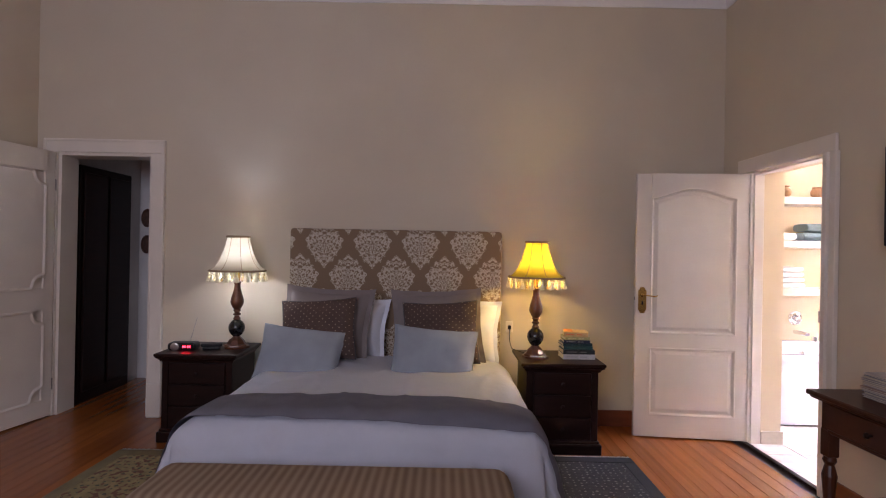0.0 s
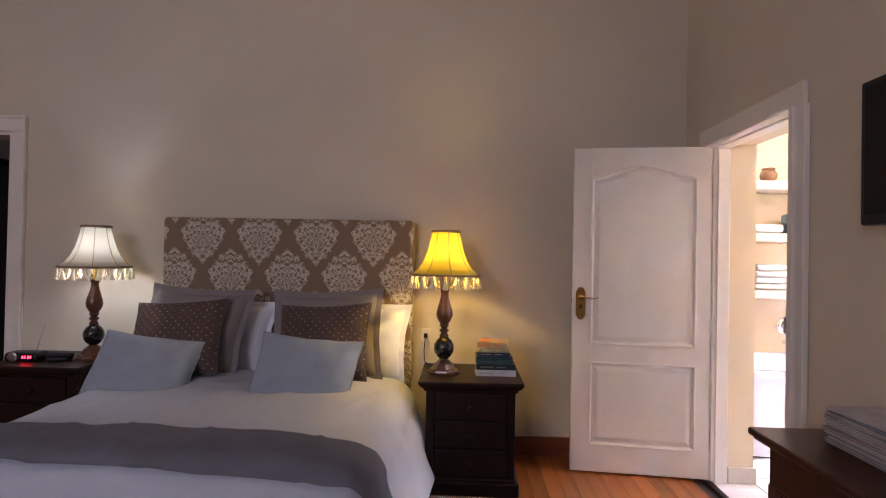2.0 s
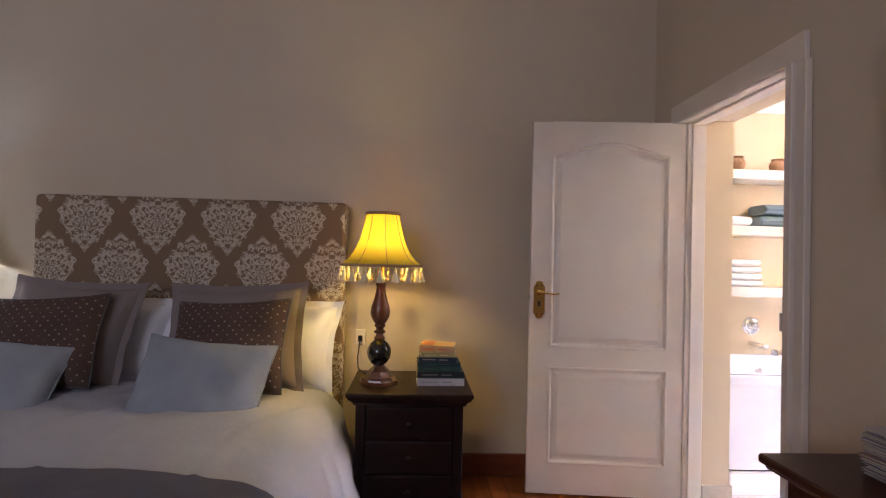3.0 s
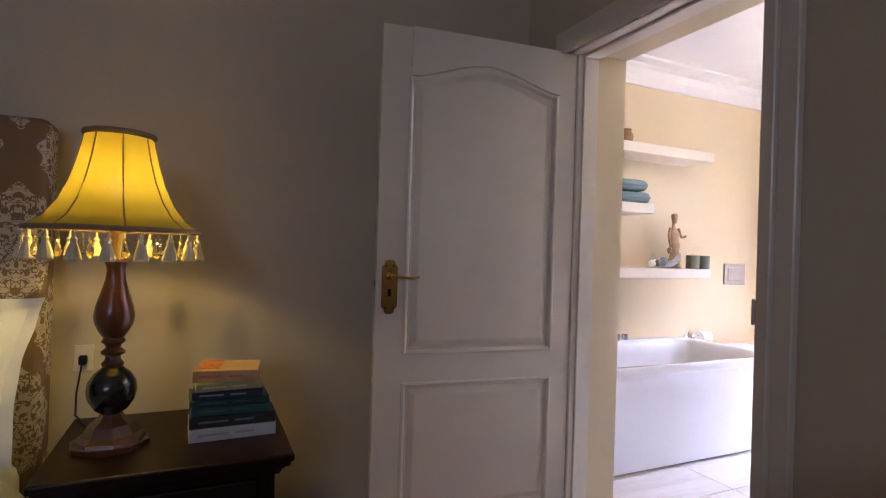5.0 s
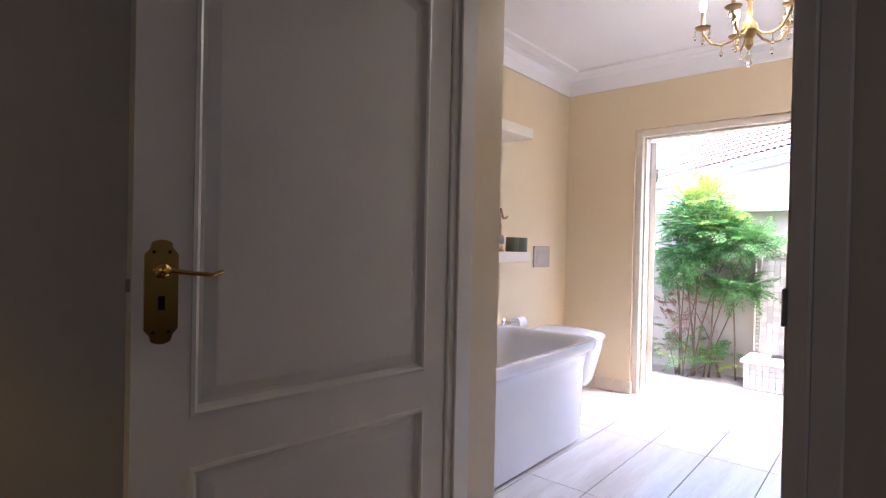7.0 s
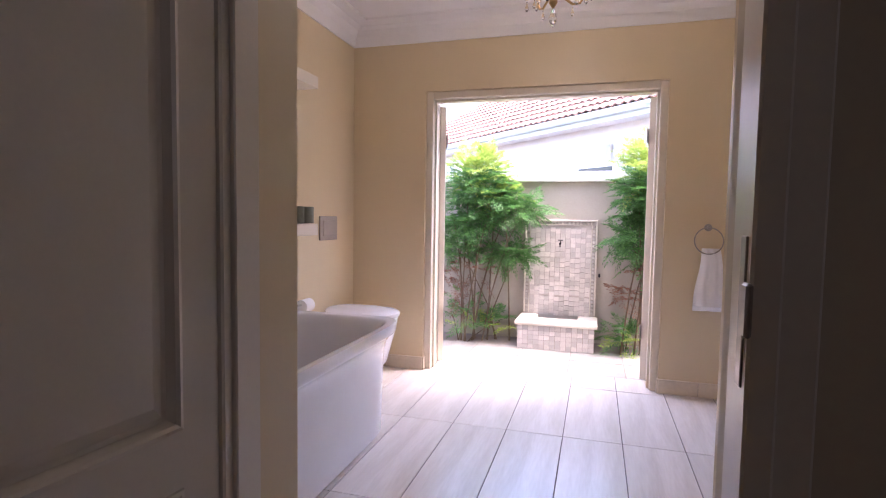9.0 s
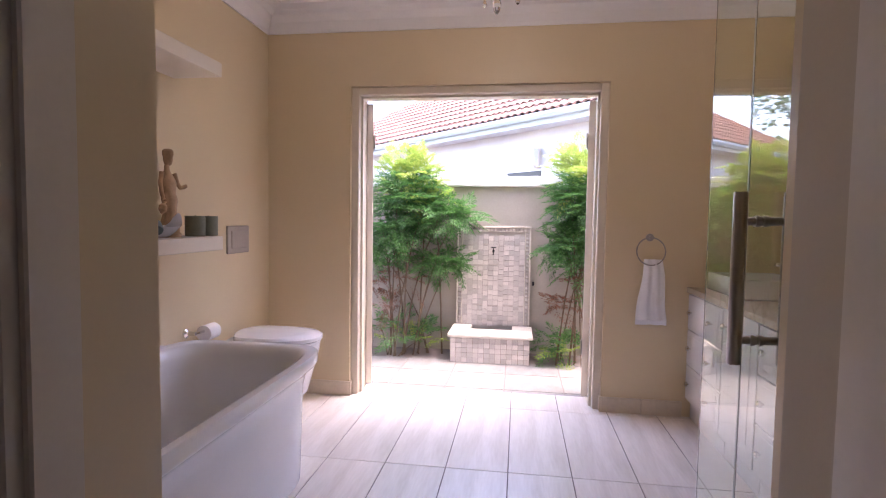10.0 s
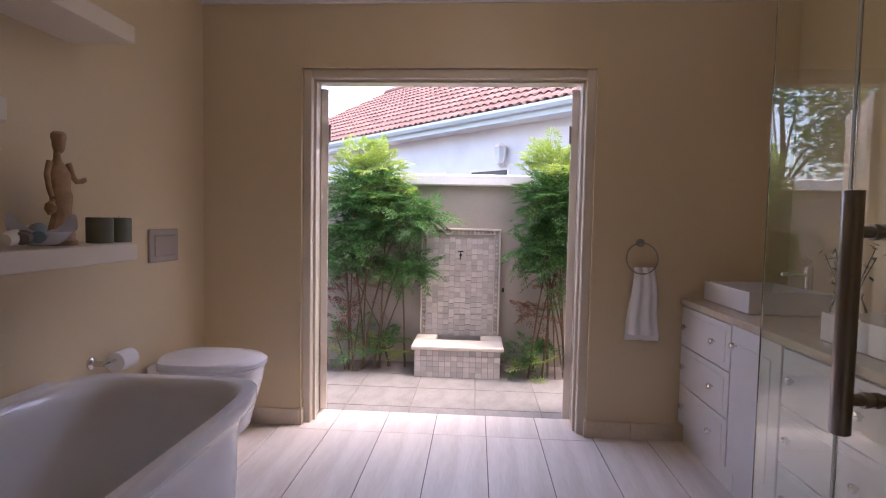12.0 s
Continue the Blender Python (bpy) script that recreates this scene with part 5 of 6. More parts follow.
LEAF_DARK = mat("dark_leaf", (0.035, 0.06, 0.025), 0.5, vary=0.25, scale=30)
plant = thing("flower_vase", "glass vase with dark leafy stems on the worktop", "vase", pose(4.88, 2.42, VT + 0.005))
part("jar", lathe([(0.04, 0), (0.06, 0.02), (0.065, 0.08), (0.045, 0.13), (0.05, 0.15), (0.046, 0.15), (0.04, 0.13), (0.055, 0.08), (0.05, 0.012)], 24), GLASS, plant, smooth=True)
for k in range(7):
    a = k * 0.9
    end = Vector((0.1 * math.cos(a), 0.08 * math.sin(a), 0.27 + 0.03 * (k % 3)))
    part("stem", tube([(0, 0, 0.02), end * 0.55 + Vector((0, 0, 0.04)), end], 0.002, 5), LEAF_DARK, plant)
    bm = bmesh.new()
    for q in range(9):
        p = end * (0.62 + 0.05 * q) + Vector((random.uniform(-0.025, 0.025), random.uniform(-0.025, 0.025), random.uniform(-0.01, 0.03)))
        d = Vector((random.uniform(-1, 1), random.uniform(-1, 1), random.uniform(-0.2, 0.8))).normalized() * 0.016
        sd = d.cross(Vector((0.2, 0.1, 1))).normalized() * 0.008
        bm.faces.new([bm.verts.new(p + o) for o in (-d, sd, d, -sd)])
    part("leaves", bm, LEAF_DARK, plant)

ring = thing("towel_ring", "brushed metal towel ring on the wall", "towel ring", pose(BX1, 3.02, 1.135))
part("rose", lathe([(0.024, 0), (0.024, 0.008), (0.01, 0.014), (0.01, 0.035)], 20, None, pose(0, 0, 0, 0, -90)), STEEL, ring)
part("hoop", tube([(-0.035 - 0.012 * (1 - math.cos(t)), 0.086 * math.sin(t), -0.086 * (1 - math.cos(t))) for t in [2 * math.pi * i / 40 for i in range(41)]], 0.004, 8), STEEL, ring)


def hanging(u, v):
    w = 0.055 + 0.04 * v
    a = 2 * math.pi * u
    across = math.cos(a)
    fold_ = 0.009 * math.sin(across * 8 + 1.5 * v) * (0.4 + 0.6 * v)
    drop = 0.0 if math.sin(a) > 0 else 0.035
    thick = 0.02 * min(1, 4 * v + 0.3)
    return Vector((-0.05 - thick * math.sin(a) + fold_, across * w - 0.006 * math.sin(v * 6), -0.150 - (0.38 + drop) * v))


bm = grid_mesh(56, 26, hanging, bmesh.new(), close_u=True)
bmesh.ops.holes_fill(bm, edges=[e for e in bm.edges if e.is_boundary])
bmesh.ops.recalc_face_normals(bm, faces=bm.faces[:])
ht = tagged(part("hand_towel", bm, TOWEL_W, None, "", smooth=True), "white hand towel hanging through the towel ring", "towel")
ht.matrix_world = pose(BX1 + 0.004, 3.005, 1.15)

# shower screen
GY = 3.262
screen_1 = thing("shower_screen", "clear frameless glass shower panel", "shower screen", pose(0, GY, 0))
part("pane", boxes((3.658, 3.93, -0.004, 0.004, 0.012, 2.2), bev=0.001), SHOWER_GLASS, screen_1)
part("polished_edge", boxes((3.9302, 3.9322, -0.0035, 0.0035, 0.013, 2.199)), mat("green_glass_edge", (0.10, 0.16, 0.12), 0.2, vary=0.1), screen_1, "dark green polished glass edge")
screen_2 = thing("shower_door", "clear frameless glass shower door with steel bar handle", "shower door", pose(0, GY, 0))
part("pane", boxes((2.965, 3.65, -0.004, 0.004, 0.012, 2.2), bev=0.001), SHOWER_GLASS, screen_2)
part("seal", boxes((3.6505, 3.6575, -0.0045, 0.0045, 0.012, 2.2)), SEAL, screen_2, "clear plastic seal strip")
for yy in (0.05, -0.068):
    hb = part("handle", lathe([(0.0155, 0), (0.0165, 0.002), (0.0165, 0.418), (0.0155, 0.42)], 20, None, pose(3.575, yy, 0.885)), STEEL, screen_2, "brushed steel bar", smooth=True)
for zz in (0.945, 1.235):
    part("standoff", lathe([(0.0105, -0.062), (0.0105, 0.045)], 14, None, pose(3.575, 0, zz, -90)), STEEL, screen_2)
    for yy in (-0.012, 0.012):
        part("washer", lathe([(0.014, -0.005), (0.014, 0.005)], 16, None, pose(3.575, yy, zz, 90)), STEEL, screen_2)

# chandelier
chand = thing("chandelier", "small brass chandelier with crystal drops and candle bulbs", "chandelier", pose(4.41, 3.95, 0))
ANTIQUE = mat("antique_brass", (0.48, 0.32, 0.14), 0.3, 1.0, vary=0.15, bump=0.05)
CRYSTAL = clear_glass("crystal", (1, 1, 1))
CREAMTUBE = mat("cream_candle_tube", (0.7, 0.62, 0.5), 0.5)
FLAME = glow("candle_bulb", (1.0, 0.86, 0.7), 0.9)
part("ceiling_rose", lathe([(0.06, BATH_H), (0.055, BATH_H - 0.02), (0.012, BATH_H - 0.035)], 24), ANTIQUE, chand)
part("stem", lathe([(0.005, BATH_H - 0.03), (0.005, 2.46), (0.022, 2.44), (0.026, 2.41), (0.01, 2.38), (0.012, 2.3), (0.035, 2.27), (0.04, 2.24), (0.016, 2.2), (0.02, 2.17), (0.004, 2.145)], 18), ANTIQUE, chand, smooth=True)
part("finial", lathe([(0.003, 2.145), (0.012, 2.125), (0.02, 2.10), (0.012, 2.075), (0.001, 2.06)], 10), CRYSTAL, chand, "crystal drop")
drop = None
for k in range(5):
    a = radians(72 * k + 100)
    ca, sa = math.cos(a), math.sin(a)
    arm = part("arm", tube([(ca * r, sa * r, zz) for r, zz in ((0.02, 2.25), (0.07, 2.205), (0.12, 2.19), (0.165, 2.205), (0.19, 2.24), (0.205, 2.265), (0.205, 2.285))], 0.006, 8), ANTIQUE, chand)
    part("drip_cup", lathe([(0.006, 2.275), (0.03, 2.285), (0.038, 2.295), (0.014, 2.29)], 16, None, pose(ca * 0.205, sa * 0.205, 0)), ANTIQUE, arm)
    part("candle_tube", lathe([(0.011, 2.29), (0.011, 2.37)], 14, None, pose(ca * 0.205, sa * 0.205, 0)), CREAMTUBE, arm)
    part("bulb", lathe([(0.008, 2.37), (0.016, 2.39), (0.0175, 2.41), (0.011, 2.435), (0.002, 2.46)], 14, None, pose(ca * 0.205, sa * 0.205, 0)), FLAME, arm, smooth=True)
    for r, zz in ((0.24, 2.285), (0.175, 2.285), (0.205, 2.26), (0.12, 2.185)):
        mm = Matrix.Translation((ca * r, sa * r, zz))
        if not drop:
            drop = part("crystal", lathe([(0.001, 0), (0.004, -0.006), (0.0015, -0.012), (0.007, -0.03), (0.0095, -0.04), (0.005, -0.05), (0.0005, -0.053)], 8), CRYSTAL, arm)
            drop.matrix_basis = mm
        else:
            shared("crystal", drop, mm, arm)

# courtyard doors: frame and two leaves folded outwards
ext = thing("door_frame_3", "cream painted frame of the courtyard doors", "door frame", pose(0, 0, 0), kind="structure")
part("lining", boxes((BX1 + 0.03, BX1 + 0.24, EY0, EY0 + 0.05, 0, EZ), (BX1 + 0.03, BX1 + 0.24, EY1 - 0.05, EY1, 0, EZ), (BX1 + 0.03, BX1 + 0.24, EY0 + 0.05, EY1 - 0.05, EZ - 0.05, EZ), bev=0.004), TRIM_WARM, ext)
part("stop", boxes((BX1 + 0.08, BX1 + 0.13, EY0 + 0.05, EY0 + 0.065, 0, EZ - 0.05), (BX1 + 0.08, BX1 + 0.13, EY1 - 0.065, EY1 - 0.05, 0, EZ - 0.05), (BX1 + 0.08, BX1 + 0.13, EY0 + 0.05, EY1 - 0.05, EZ - 0.065, EZ - 0.05)), TRIM_WARM, ext)
for y, s, nm in ((EY1 - 0.06, -1, "door_3"), (EY0 + 0.06, 1, "door_4")):
    d = thing(nm, "white painted courtyard door folded open", "door", pose(BX1 + 0.20, y, 0, 0, 0, -s * (24 if s < 0 else 14)), kind="structure")
    y0, y1 = (-0.045, 0) if s < 0 else (0, 0.045)
    part("leaf", boxes((0.01, 0.76, y0, y1, 0.02, EZ - 0.07), bev=0.003), TRIM, d)
    part("glazing_bead", boxes((0.10, 0.67, y0 - 0.004, y1 + 0.004, 0.9, 1.9)), TRIM, d)
    for hz in (0.32, 1.72):
        part("hinge", boxes((-0.035, 0.05, (y0 - 0.008) if s < 0 else y1, y0 if s < 0 else (y1 + 0.008), hz, hz + 0.1), bev=0.002), STEEL, d)

skirting = structure("baseboard_bath", boxes((BX1 - 0.006, BX1, 2.80, EY0, 0.0, 0.095), (BX1 - 0.006, BX1, EY1, BY1, 0.0, 0.095), (BX0, BX1 - 0.006, BY1 - 0.006, BY1, 0, 0.095), (BX0, BX0 + 0.006, 4.39, BY1 - 0.006, 0, 0.095)), GROUT, "beige tile skirting in the bathroom", "skirting")
SKIRT_TILE = mat("beige_skirting_tile", (0.66, 0.56, 0.43), 0.3, vary=0.06, scale=5, fine=40, bump=0.03, random_amount=0.05)


def skirting_run(x0, y0, x1, y1, out, step=0.3):
    """Skirting tiles in a row from one end to the other, standing out from the wall along out."""
    a, b = Vector((x0, y0, 0)), Vector((x1, y1, 0))
    n = max(1, math.ceil((b - a).length / step - 0.01))
    for k in range(n):
        p, q = a.lerp(b, k / n), a.lerp(b, (k + 1) / n)
        d = (q - p).normalized() * 0.0012
        p, q, w = p + d, q - d, Vector((out[0], out[1], 0)) * 0.014
        xs, ys = [v.x for v in (p, q, p + w, q + w)], [v.y for v in (p, q, p + w, q + w)]
        part("skirting_tile", boxes((min(xs), max(xs), min(ys), max(ys), 0, 0.098), bev=0.0015), SKIRT_TILE, skirting)


skirting_run(BX1, EY0 - 0.002, BX1, 2.79, (-1, 0))
skirting_run(BX1, EY1 + 0.002, BX1, BY1 - 0.015, (-1, 0))
skirting_run(BX0 + 0.02, BY1, BX1 - 0.015, BY1, (0, -1))
skirting_run(BX1 - 0.014, EY0 - 0.003, BX1 + 0.03, EY0 - 0.003, (0, 1))
skirting_run(BX1 - 0.014, EY1 + 0.003, BX1 + 0.03, EY1 + 0.003, (0, -1))
skirting_run(2.795, 4.39, BX0 + 0.014, 4.39, (0, -1))
# ---- courtyard ----
CZ, CX = -0.17, 7.82
structure("ground", boxes((5.9, 140, -90, 90, -0.9, CZ - 0.05), (-90, 5.9, -90, 90, -0.9, -0.12)), mat("dark_garden_soil", (0.06, 0.045, 0.035), 0.95, vary=0.3, scale=6, fine=40, bump=0.5), "dark soil ground around the house", "ground")
structure("wall_courtyard", boxes((CX, CX + 0.2, -2.0, 9.0, CZ - 0.1, 1.58)), RENDER, "taupe rendered courtyard wall", "wall")
structure("wall_coping", boxes((CX - 0.05, CX + 0.25, -2.0, 9.0, 1.58, 1.69), bev=0.012), WHITEWALL, "white coping along the courtyard wall", "coping")
structure("wall_courtyard_sides", boxes((5.94, CX, 6.4, 6.6, CZ - 0.1, 1.58), (5.94, CX, 0.9, 1.1, CZ - 0.1, 1.58)), RENDER, "taupe rendered side walls of the courtyard", "wall")
structure("step", boxes((BX1 + 0.0, BX1 + 0.27, EY0, EY1, CZ - 0.06, -0.012)), GROUT, "tiled doorstep down to the courtyard", "step")

fountain = thing("wall_fountain", "tiled wall fountain with a low stone basin", "fountain", pose(CX, 4.095, CZ))
FH = 1.16 - CZ
part("backing", boxes((-0.02, 0, -0.385, 0.385, 0, FH), bev=0.003), mat("sandy_grout", (0.42, 0.38, 0.345), 0.9, vary=0.12, bump=0.1), fountain)
frame_bm = boxes((-0.045, -0.019, -0.388, -0.372, 0.3, FH), (-0.045, -0.019, 0.372, 0.388, 0.3, FH), (-0.045, -0.019, -0.388, 0.388, FH - 0.012, FH + 0.008), (-0.04, -0.019, -0.335, -0.325, 0.3, FH - 0.05), (-0.04, -0.019, 0.325, 0.335, 0.3, FH - 0.05), (-0.04, -0.019, -0.335, 0.335, FH - 0.052, FH - 0.044), bev=0.003)
part("border", frame_bm, COPING, fountain, "pale stone border strip")
bead = None
for k in range(24):
    zz = 0.33 + k * (FH - 0.40) / 23
    for yy in (-0.353, 0.353):
        if not bead:
            bead = part("bead", boxes((-0.032, -0.018, -0.014, 0.014, -0.014, 0.014), bev=0.006), MOSAIC, fountain)
            bead.matrix_basis = pose(0, yy, zz)
        else:
            shared("bead", bead, pose(0, yy, zz), fountain)
for k in range(18):
    shared("bead", bead, pose(0, -0.33 + k * 0.0388, FH - 0.028), fountain)
basin = part("basin", boxes((-0.50, -0.46, -0.385, 0.385, 0, 0.245), (-0.46, -0.02, -0.385, -0.345, 0, 0.245), (-0.46, -0.02, 0.345, 0.385, 0, 0.245), (-0.46, -0.02, -0.345, 0.345, 0, 0.12)), GROUT_PALE, fountain)
part("coping", boxes((-0.53, -0.24, -0.415, 0.415, 0.247, 0.285), (-0.24, -0.022, -0.415, -0.21, 0.247, 0.285), (-0.24, -0.022, 0.21, 0.415, 0.247, 0.285), bev=0.008), COPING, fountain)
part("water", boxes((-0.46, -0.02, -0.345, 0.345, 0.12, 0.19)), mat("still_water", (0.03, 0.035, 0.035), 0.05, vary=0.1, bump=0.01), basin)
spout = part("spout", tube([(-0.02, 0, 1.08), (-0.07, 0, 1.08), (-0.09, 0, 1.07), (-0.095, 0, 1.04)], 0.011, 10), BLACKPLASTIC, fountain, "dark iron garden tap")
part("tap_handle", boxes((-0.062, -0.052, -0.028, 0.028, 1.108, 1.118), (-0.061, -0.053, -0.004, 0.004, 1.085, 1.11), bev=0.002), BLACKPLASTIC, spout)
part("hook", boxes((-0.03, 0, -0.43, -0.41, 0.72, 0.76), bev=0.004), BLACKPLASTIC, fountain)
mos = [None] * 3


def mosaic(parent, m, size):
    k = random.randrange(3)
    if not mos[k]:
        mos[k] = part("tile", boxes((-0.012 - 0.002 * k, 0, -0.5, 0.5, -0.5, 0.5), bev=0.004), MOSAIC, parent)
        mos[k].matrix_basis = m @ Matrix.Diagonal((1, size[0], size[1], 1))
        return
    shared("tile", mos[k], m @ Matrix.Diagonal((1, size[0], size[1], 1)), parent)


for r in range(18):
    for c in range(12):
        sh = (0.0, 0.012, 0.004, 0.02)[(c * 7 + c // 3 + r // 4) % 4]
        mosaic(fountain, pose(-0.02, -0.298 + c * 0.0542, 0.305 + r * 0.0531 + sh, random.uniform(-0.4, 0.4)), (0.0522 - 0.003 * random.random(), 0.0512 - 0.003 * random.random()))
for r in range(5):
    for c in range(14):
        mosaic(fountain, pose(-0.50, -0.357 + c * 0.055, 0.026 + r * 0.0485, random.uniform(-1, 1)), (0.051, 0.0455))

# nandina-like shrubs: canes with layered sprays of narrow leaves
CANE = mat("brown_cane", (0.13, 0.085, 0.05), 0.8, vary=0.25, scale=20, stretch=(1, 1, 4))


def leaf_material(name, a, b):
    m = bpy.data.materials.new(name)
    m.use_nodes = True
    t, bs = nodes_of(m)
    geo, ramp = t.nodes.new("ShaderNodeNewGeometry"), t.nodes.new("ShaderNodeMix")
    ramp.data_type = "RGBA"
    ramp.inputs[6].default_value, ramp.inputs[7].default_value = (*a, 1), (*b, 1)
    t.links.new(geo.outputs["Random Per Island"], ramp.inputs[0])
    t.links.new(ramp.outputs[2], bs.inputs["Base Color"])
    bs.inputs["Roughness"].default_value = 0.45
    tr, mix, out = t.nodes.new("ShaderNodeBsdfTranslucent"), t.nodes.new("ShaderNodeMixShader"), t.nodes["Material Output"]
    t.links.new(ramp.outputs[2], tr.inputs[0])
    mix.inputs[0].default_value = 0.42
    t.links.new(bs.outputs[0], mix.inputs[1])
    t.links.new(tr.outputs[0], mix.inputs[2])
    t.links.new(mix.outputs[0], out.inputs[0])
    return m


LEAF = leaf_material("green_leaves", (0.03, 0.10, 0.028), (0.14, 0.32, 0.08))
LEAF_TIP = leaf_material("yellow_green_leaves", (0.20, 0.34, 0.05), (0.45, 0.52, 0.12))
LEAF_RED = leaf_material("bronze_leaves", (0.10, 0.06, 0.035), (0.26, 0.09, 0.045))


def sprays(clumps, rng, length=0.05):
    """Leaves of many flat sprays, each clump given as centre, radii, number of sprays and tilt."""
    verts, faces = [], []
    for (cx, cy, cz), (rx, ry, rz), count, lift in clumps:
        for _ in range(count):
            d = Vector((rng.gauss(0, 1), rng.gauss(0, 1), rng.gauss(0, 1))).normalized() * rng.random() ** 0.45
            p = Vector((cx + d.x * rx, cy + d.y * ry, cz + d.z * rz))
            out = Vector((d.x + rng.gauss(0, 0.45), d.y + rng.gauss(0, 0.45), 0.25 * d.z + lift + rng.gauss(0, 0.3))).normalized()
            side = out.cross(Vector((0, 0, 1))).normalized()
            up = side.cross(out)
            span = rng.uniform(0.07, 0.14)
            for k in range(9):
                s = k / 8
                w = (1 - s) * 0.6 + 0.4
                for sg in ((-1, 1) if k < 8 else (0,)):
                    base = p + out * span * s - up * 0.03 * s * s
                    dirn = (out * (0.75 + 0.5 * s) + side * sg * (1.1 - 0.5 * s) + up * rng.uniform(-0.35, 0.2)).normalized()
                    ln = length * w * rng.uniform(0.75, 1.2)
                    wd = dirn.cross(up).normalized() * ln * 0.19
                    i = len(verts)
                    tip = base + dirn * ln - up * ln * 0.12
                    mid = base + dirn * ln * 0.45
                    verts += [base, mid + wd + up * 0.002, tip, mid - wd + up * 0.002]
                    faces.append((i, i + 1, i + 2, i + 3))
    return verts, faces


def fronds(clumps, rng, length):
    """Leaflets of drooping compound fronds that spread outwards from the middle of each clump."""
    verts, faces = [], []
    for (cx, cy, cz), (rx, ry, rz), count, lift in clumps:
        for _ in range(count):
            d = Vector((rng.gauss(0, 1), rng.gauss(0, 1), rng.gauss(0, 1))).normalized() * rng.random() ** 0.5
            p = Vector((cx + 0.72 * d.x * rx, cy + 0.72 * d.y * ry, cz + 0.85 * d.z * rz))
            out = Vector((d.x * 1.2 + rng.gauss(0, 0.35), d.y * 1.2 + rng.gauss(0, 0.35), 0.35 * d.z + 0.1 + lift + rng.gauss(0, 0.38))).normalized()
            side = out.cross(Vector((0, 0, 1))).normalized()
            up = side.cross(out)
            span = rng.uniform(0.13, 0.24)
            for k in range(1, 7):
                s = k / 6
                spine = p + out * span * s - Vector((0, 0, 0.30 * span * s * s))
                for sg in ((-1, 1) if k < 6 else (0,)):
                    arm = (out * (0.55 + 0.45 * s) + side * sg * (1.0 - 0.35 * s) + up * rng.uniform(-0.2, 0.1)).normalized()
                    reach = span * (0.50 - 0.28 * s) * rng.uniform(0.8, 1.15)
                    cross = arm.cross(up).normalized()
                    for q in range(5):
                        f = (0.35, 0.35, 0.7, 0.7, 1.0)[q]
                        sq = (-1, 1, -1, 1, 0)[q]
                        base = spine + arm * reach * f - Vector((0, 0, 0.2 * reach * f * f))
                        dirn = (arm * (0.7 if sq else 1.0) + cross * sq * 0.8 + up * rng.uniform(-0.45, 0.25)).normalized()
                        ln = length * rng.uniform(0.7, 1.2)
                        wd = dirn.cross(up).normalized() * ln * 0.17
                        i = len(verts)
                        mid = base + dirn * ln * 0.45 + up * 0.002
                        verts += [base, mid + wd, base + dirn * ln - up * ln * 0.15, mid - wd]
                        faces.append((i, i + 1, i + 2, i + 3))
    return verts, faces


def shrub(x, y, clumps, tips, reds, canes, seed, label):
    rng = random.Random(seed)
    t = thing("shrub", label, "shrub", pose(x, y, CZ - 0.05), group="courtyard shrubs")
    for nm, cl, mt, ln in (("crown", clumps, LEAF, 0.036), ("young_leaves", tips, LEAF_TIP, 0.034), ("bronze_leaves", reds, LEAF_RED, 0.032)):
        vs, fs = fronds([(c, r, max(6, int(n * 0.36)), lift) for c, r, n, lift in cl], rng, ln)
        me = bpy.data.meshes.new(nm)
        me.from_pydata(vs, [], fs)
        me.materials.append(mt)
        o = new(nm, me)
        o.parent = t
    for k in range(canes):
        (tx, ty, tz), (rx, ry, rz), _, _ = clumps[k % len(clumps)]
        bx, by = rng.uniform(-0.12, 0.12), 0.3 * ty + rng.uniform(-0.26, 0.26)
        ex, ey = tx + rng.uniform(-0.5, 0.5) * rx, ty + rng.uniform(-0.5, 0.5) * ry
        part("cane", tube([(bx, by, 0), (bx * 0.8 + 0.2 * ex + rng.uniform(-0.03, 0.03), by * 0.75 + 0.25 * ey, tz * 0.4), (0.4 * bx + 0.6 * ex, 0.4 * by + 0.6 * ey, tz * 0.75), (ex, ey, tz)], rng.uniform(0.006, 0.011), 6, None, 0.5), CANE, t)
    return t


shrub(7.52, 4.86, [((0, 0.08, 1.66), (0.24, 0.42, 0.28), 620, 0.1), ((0, -0.32, 1.50), (0.16, 0.30, 0.09), 260, 0.0), ((0, 0.22, 1.36), (0.2, 0.34, 0.10), 260, 0.0), ((0.02, -0.26, 1.02), (0.13, 0.27, 0.09), 200, 0.0), ((0, 0.32, 1.08), (0.15, 0.24, 0.12), 150, 0.1), ((0.0, 0.24, 0.35), (0.13, 0.34, 0.26), 75, 0.3), ((0.05, -0.05, 0.25), (0.1, 0.22, 0.16), 34, 0.3)],
      [((0, 0.08, 1.88), (0.18, 0.42, 0.18), 240, 0.5), ((0, 0.12, 2.03), (0.10, 0.24, 0.14), 60, 1.1), ((-0.05, -0.1, 1.62), (0.15, 0.35, 0.1), 50, 0.3), ((0, 0.1, 0.2), (0.12, 0.35, 0.12), 24, 0.5)], [((0, 0.2, 0.85), (0.12, 0.28, 0.2), 44, 0.2), ((0, 0.3, 0.6), (0.12, 0.24, 0.2), 30, 0.2)], 17, 3, "tall feathery green shrub with thin canes by the wall")
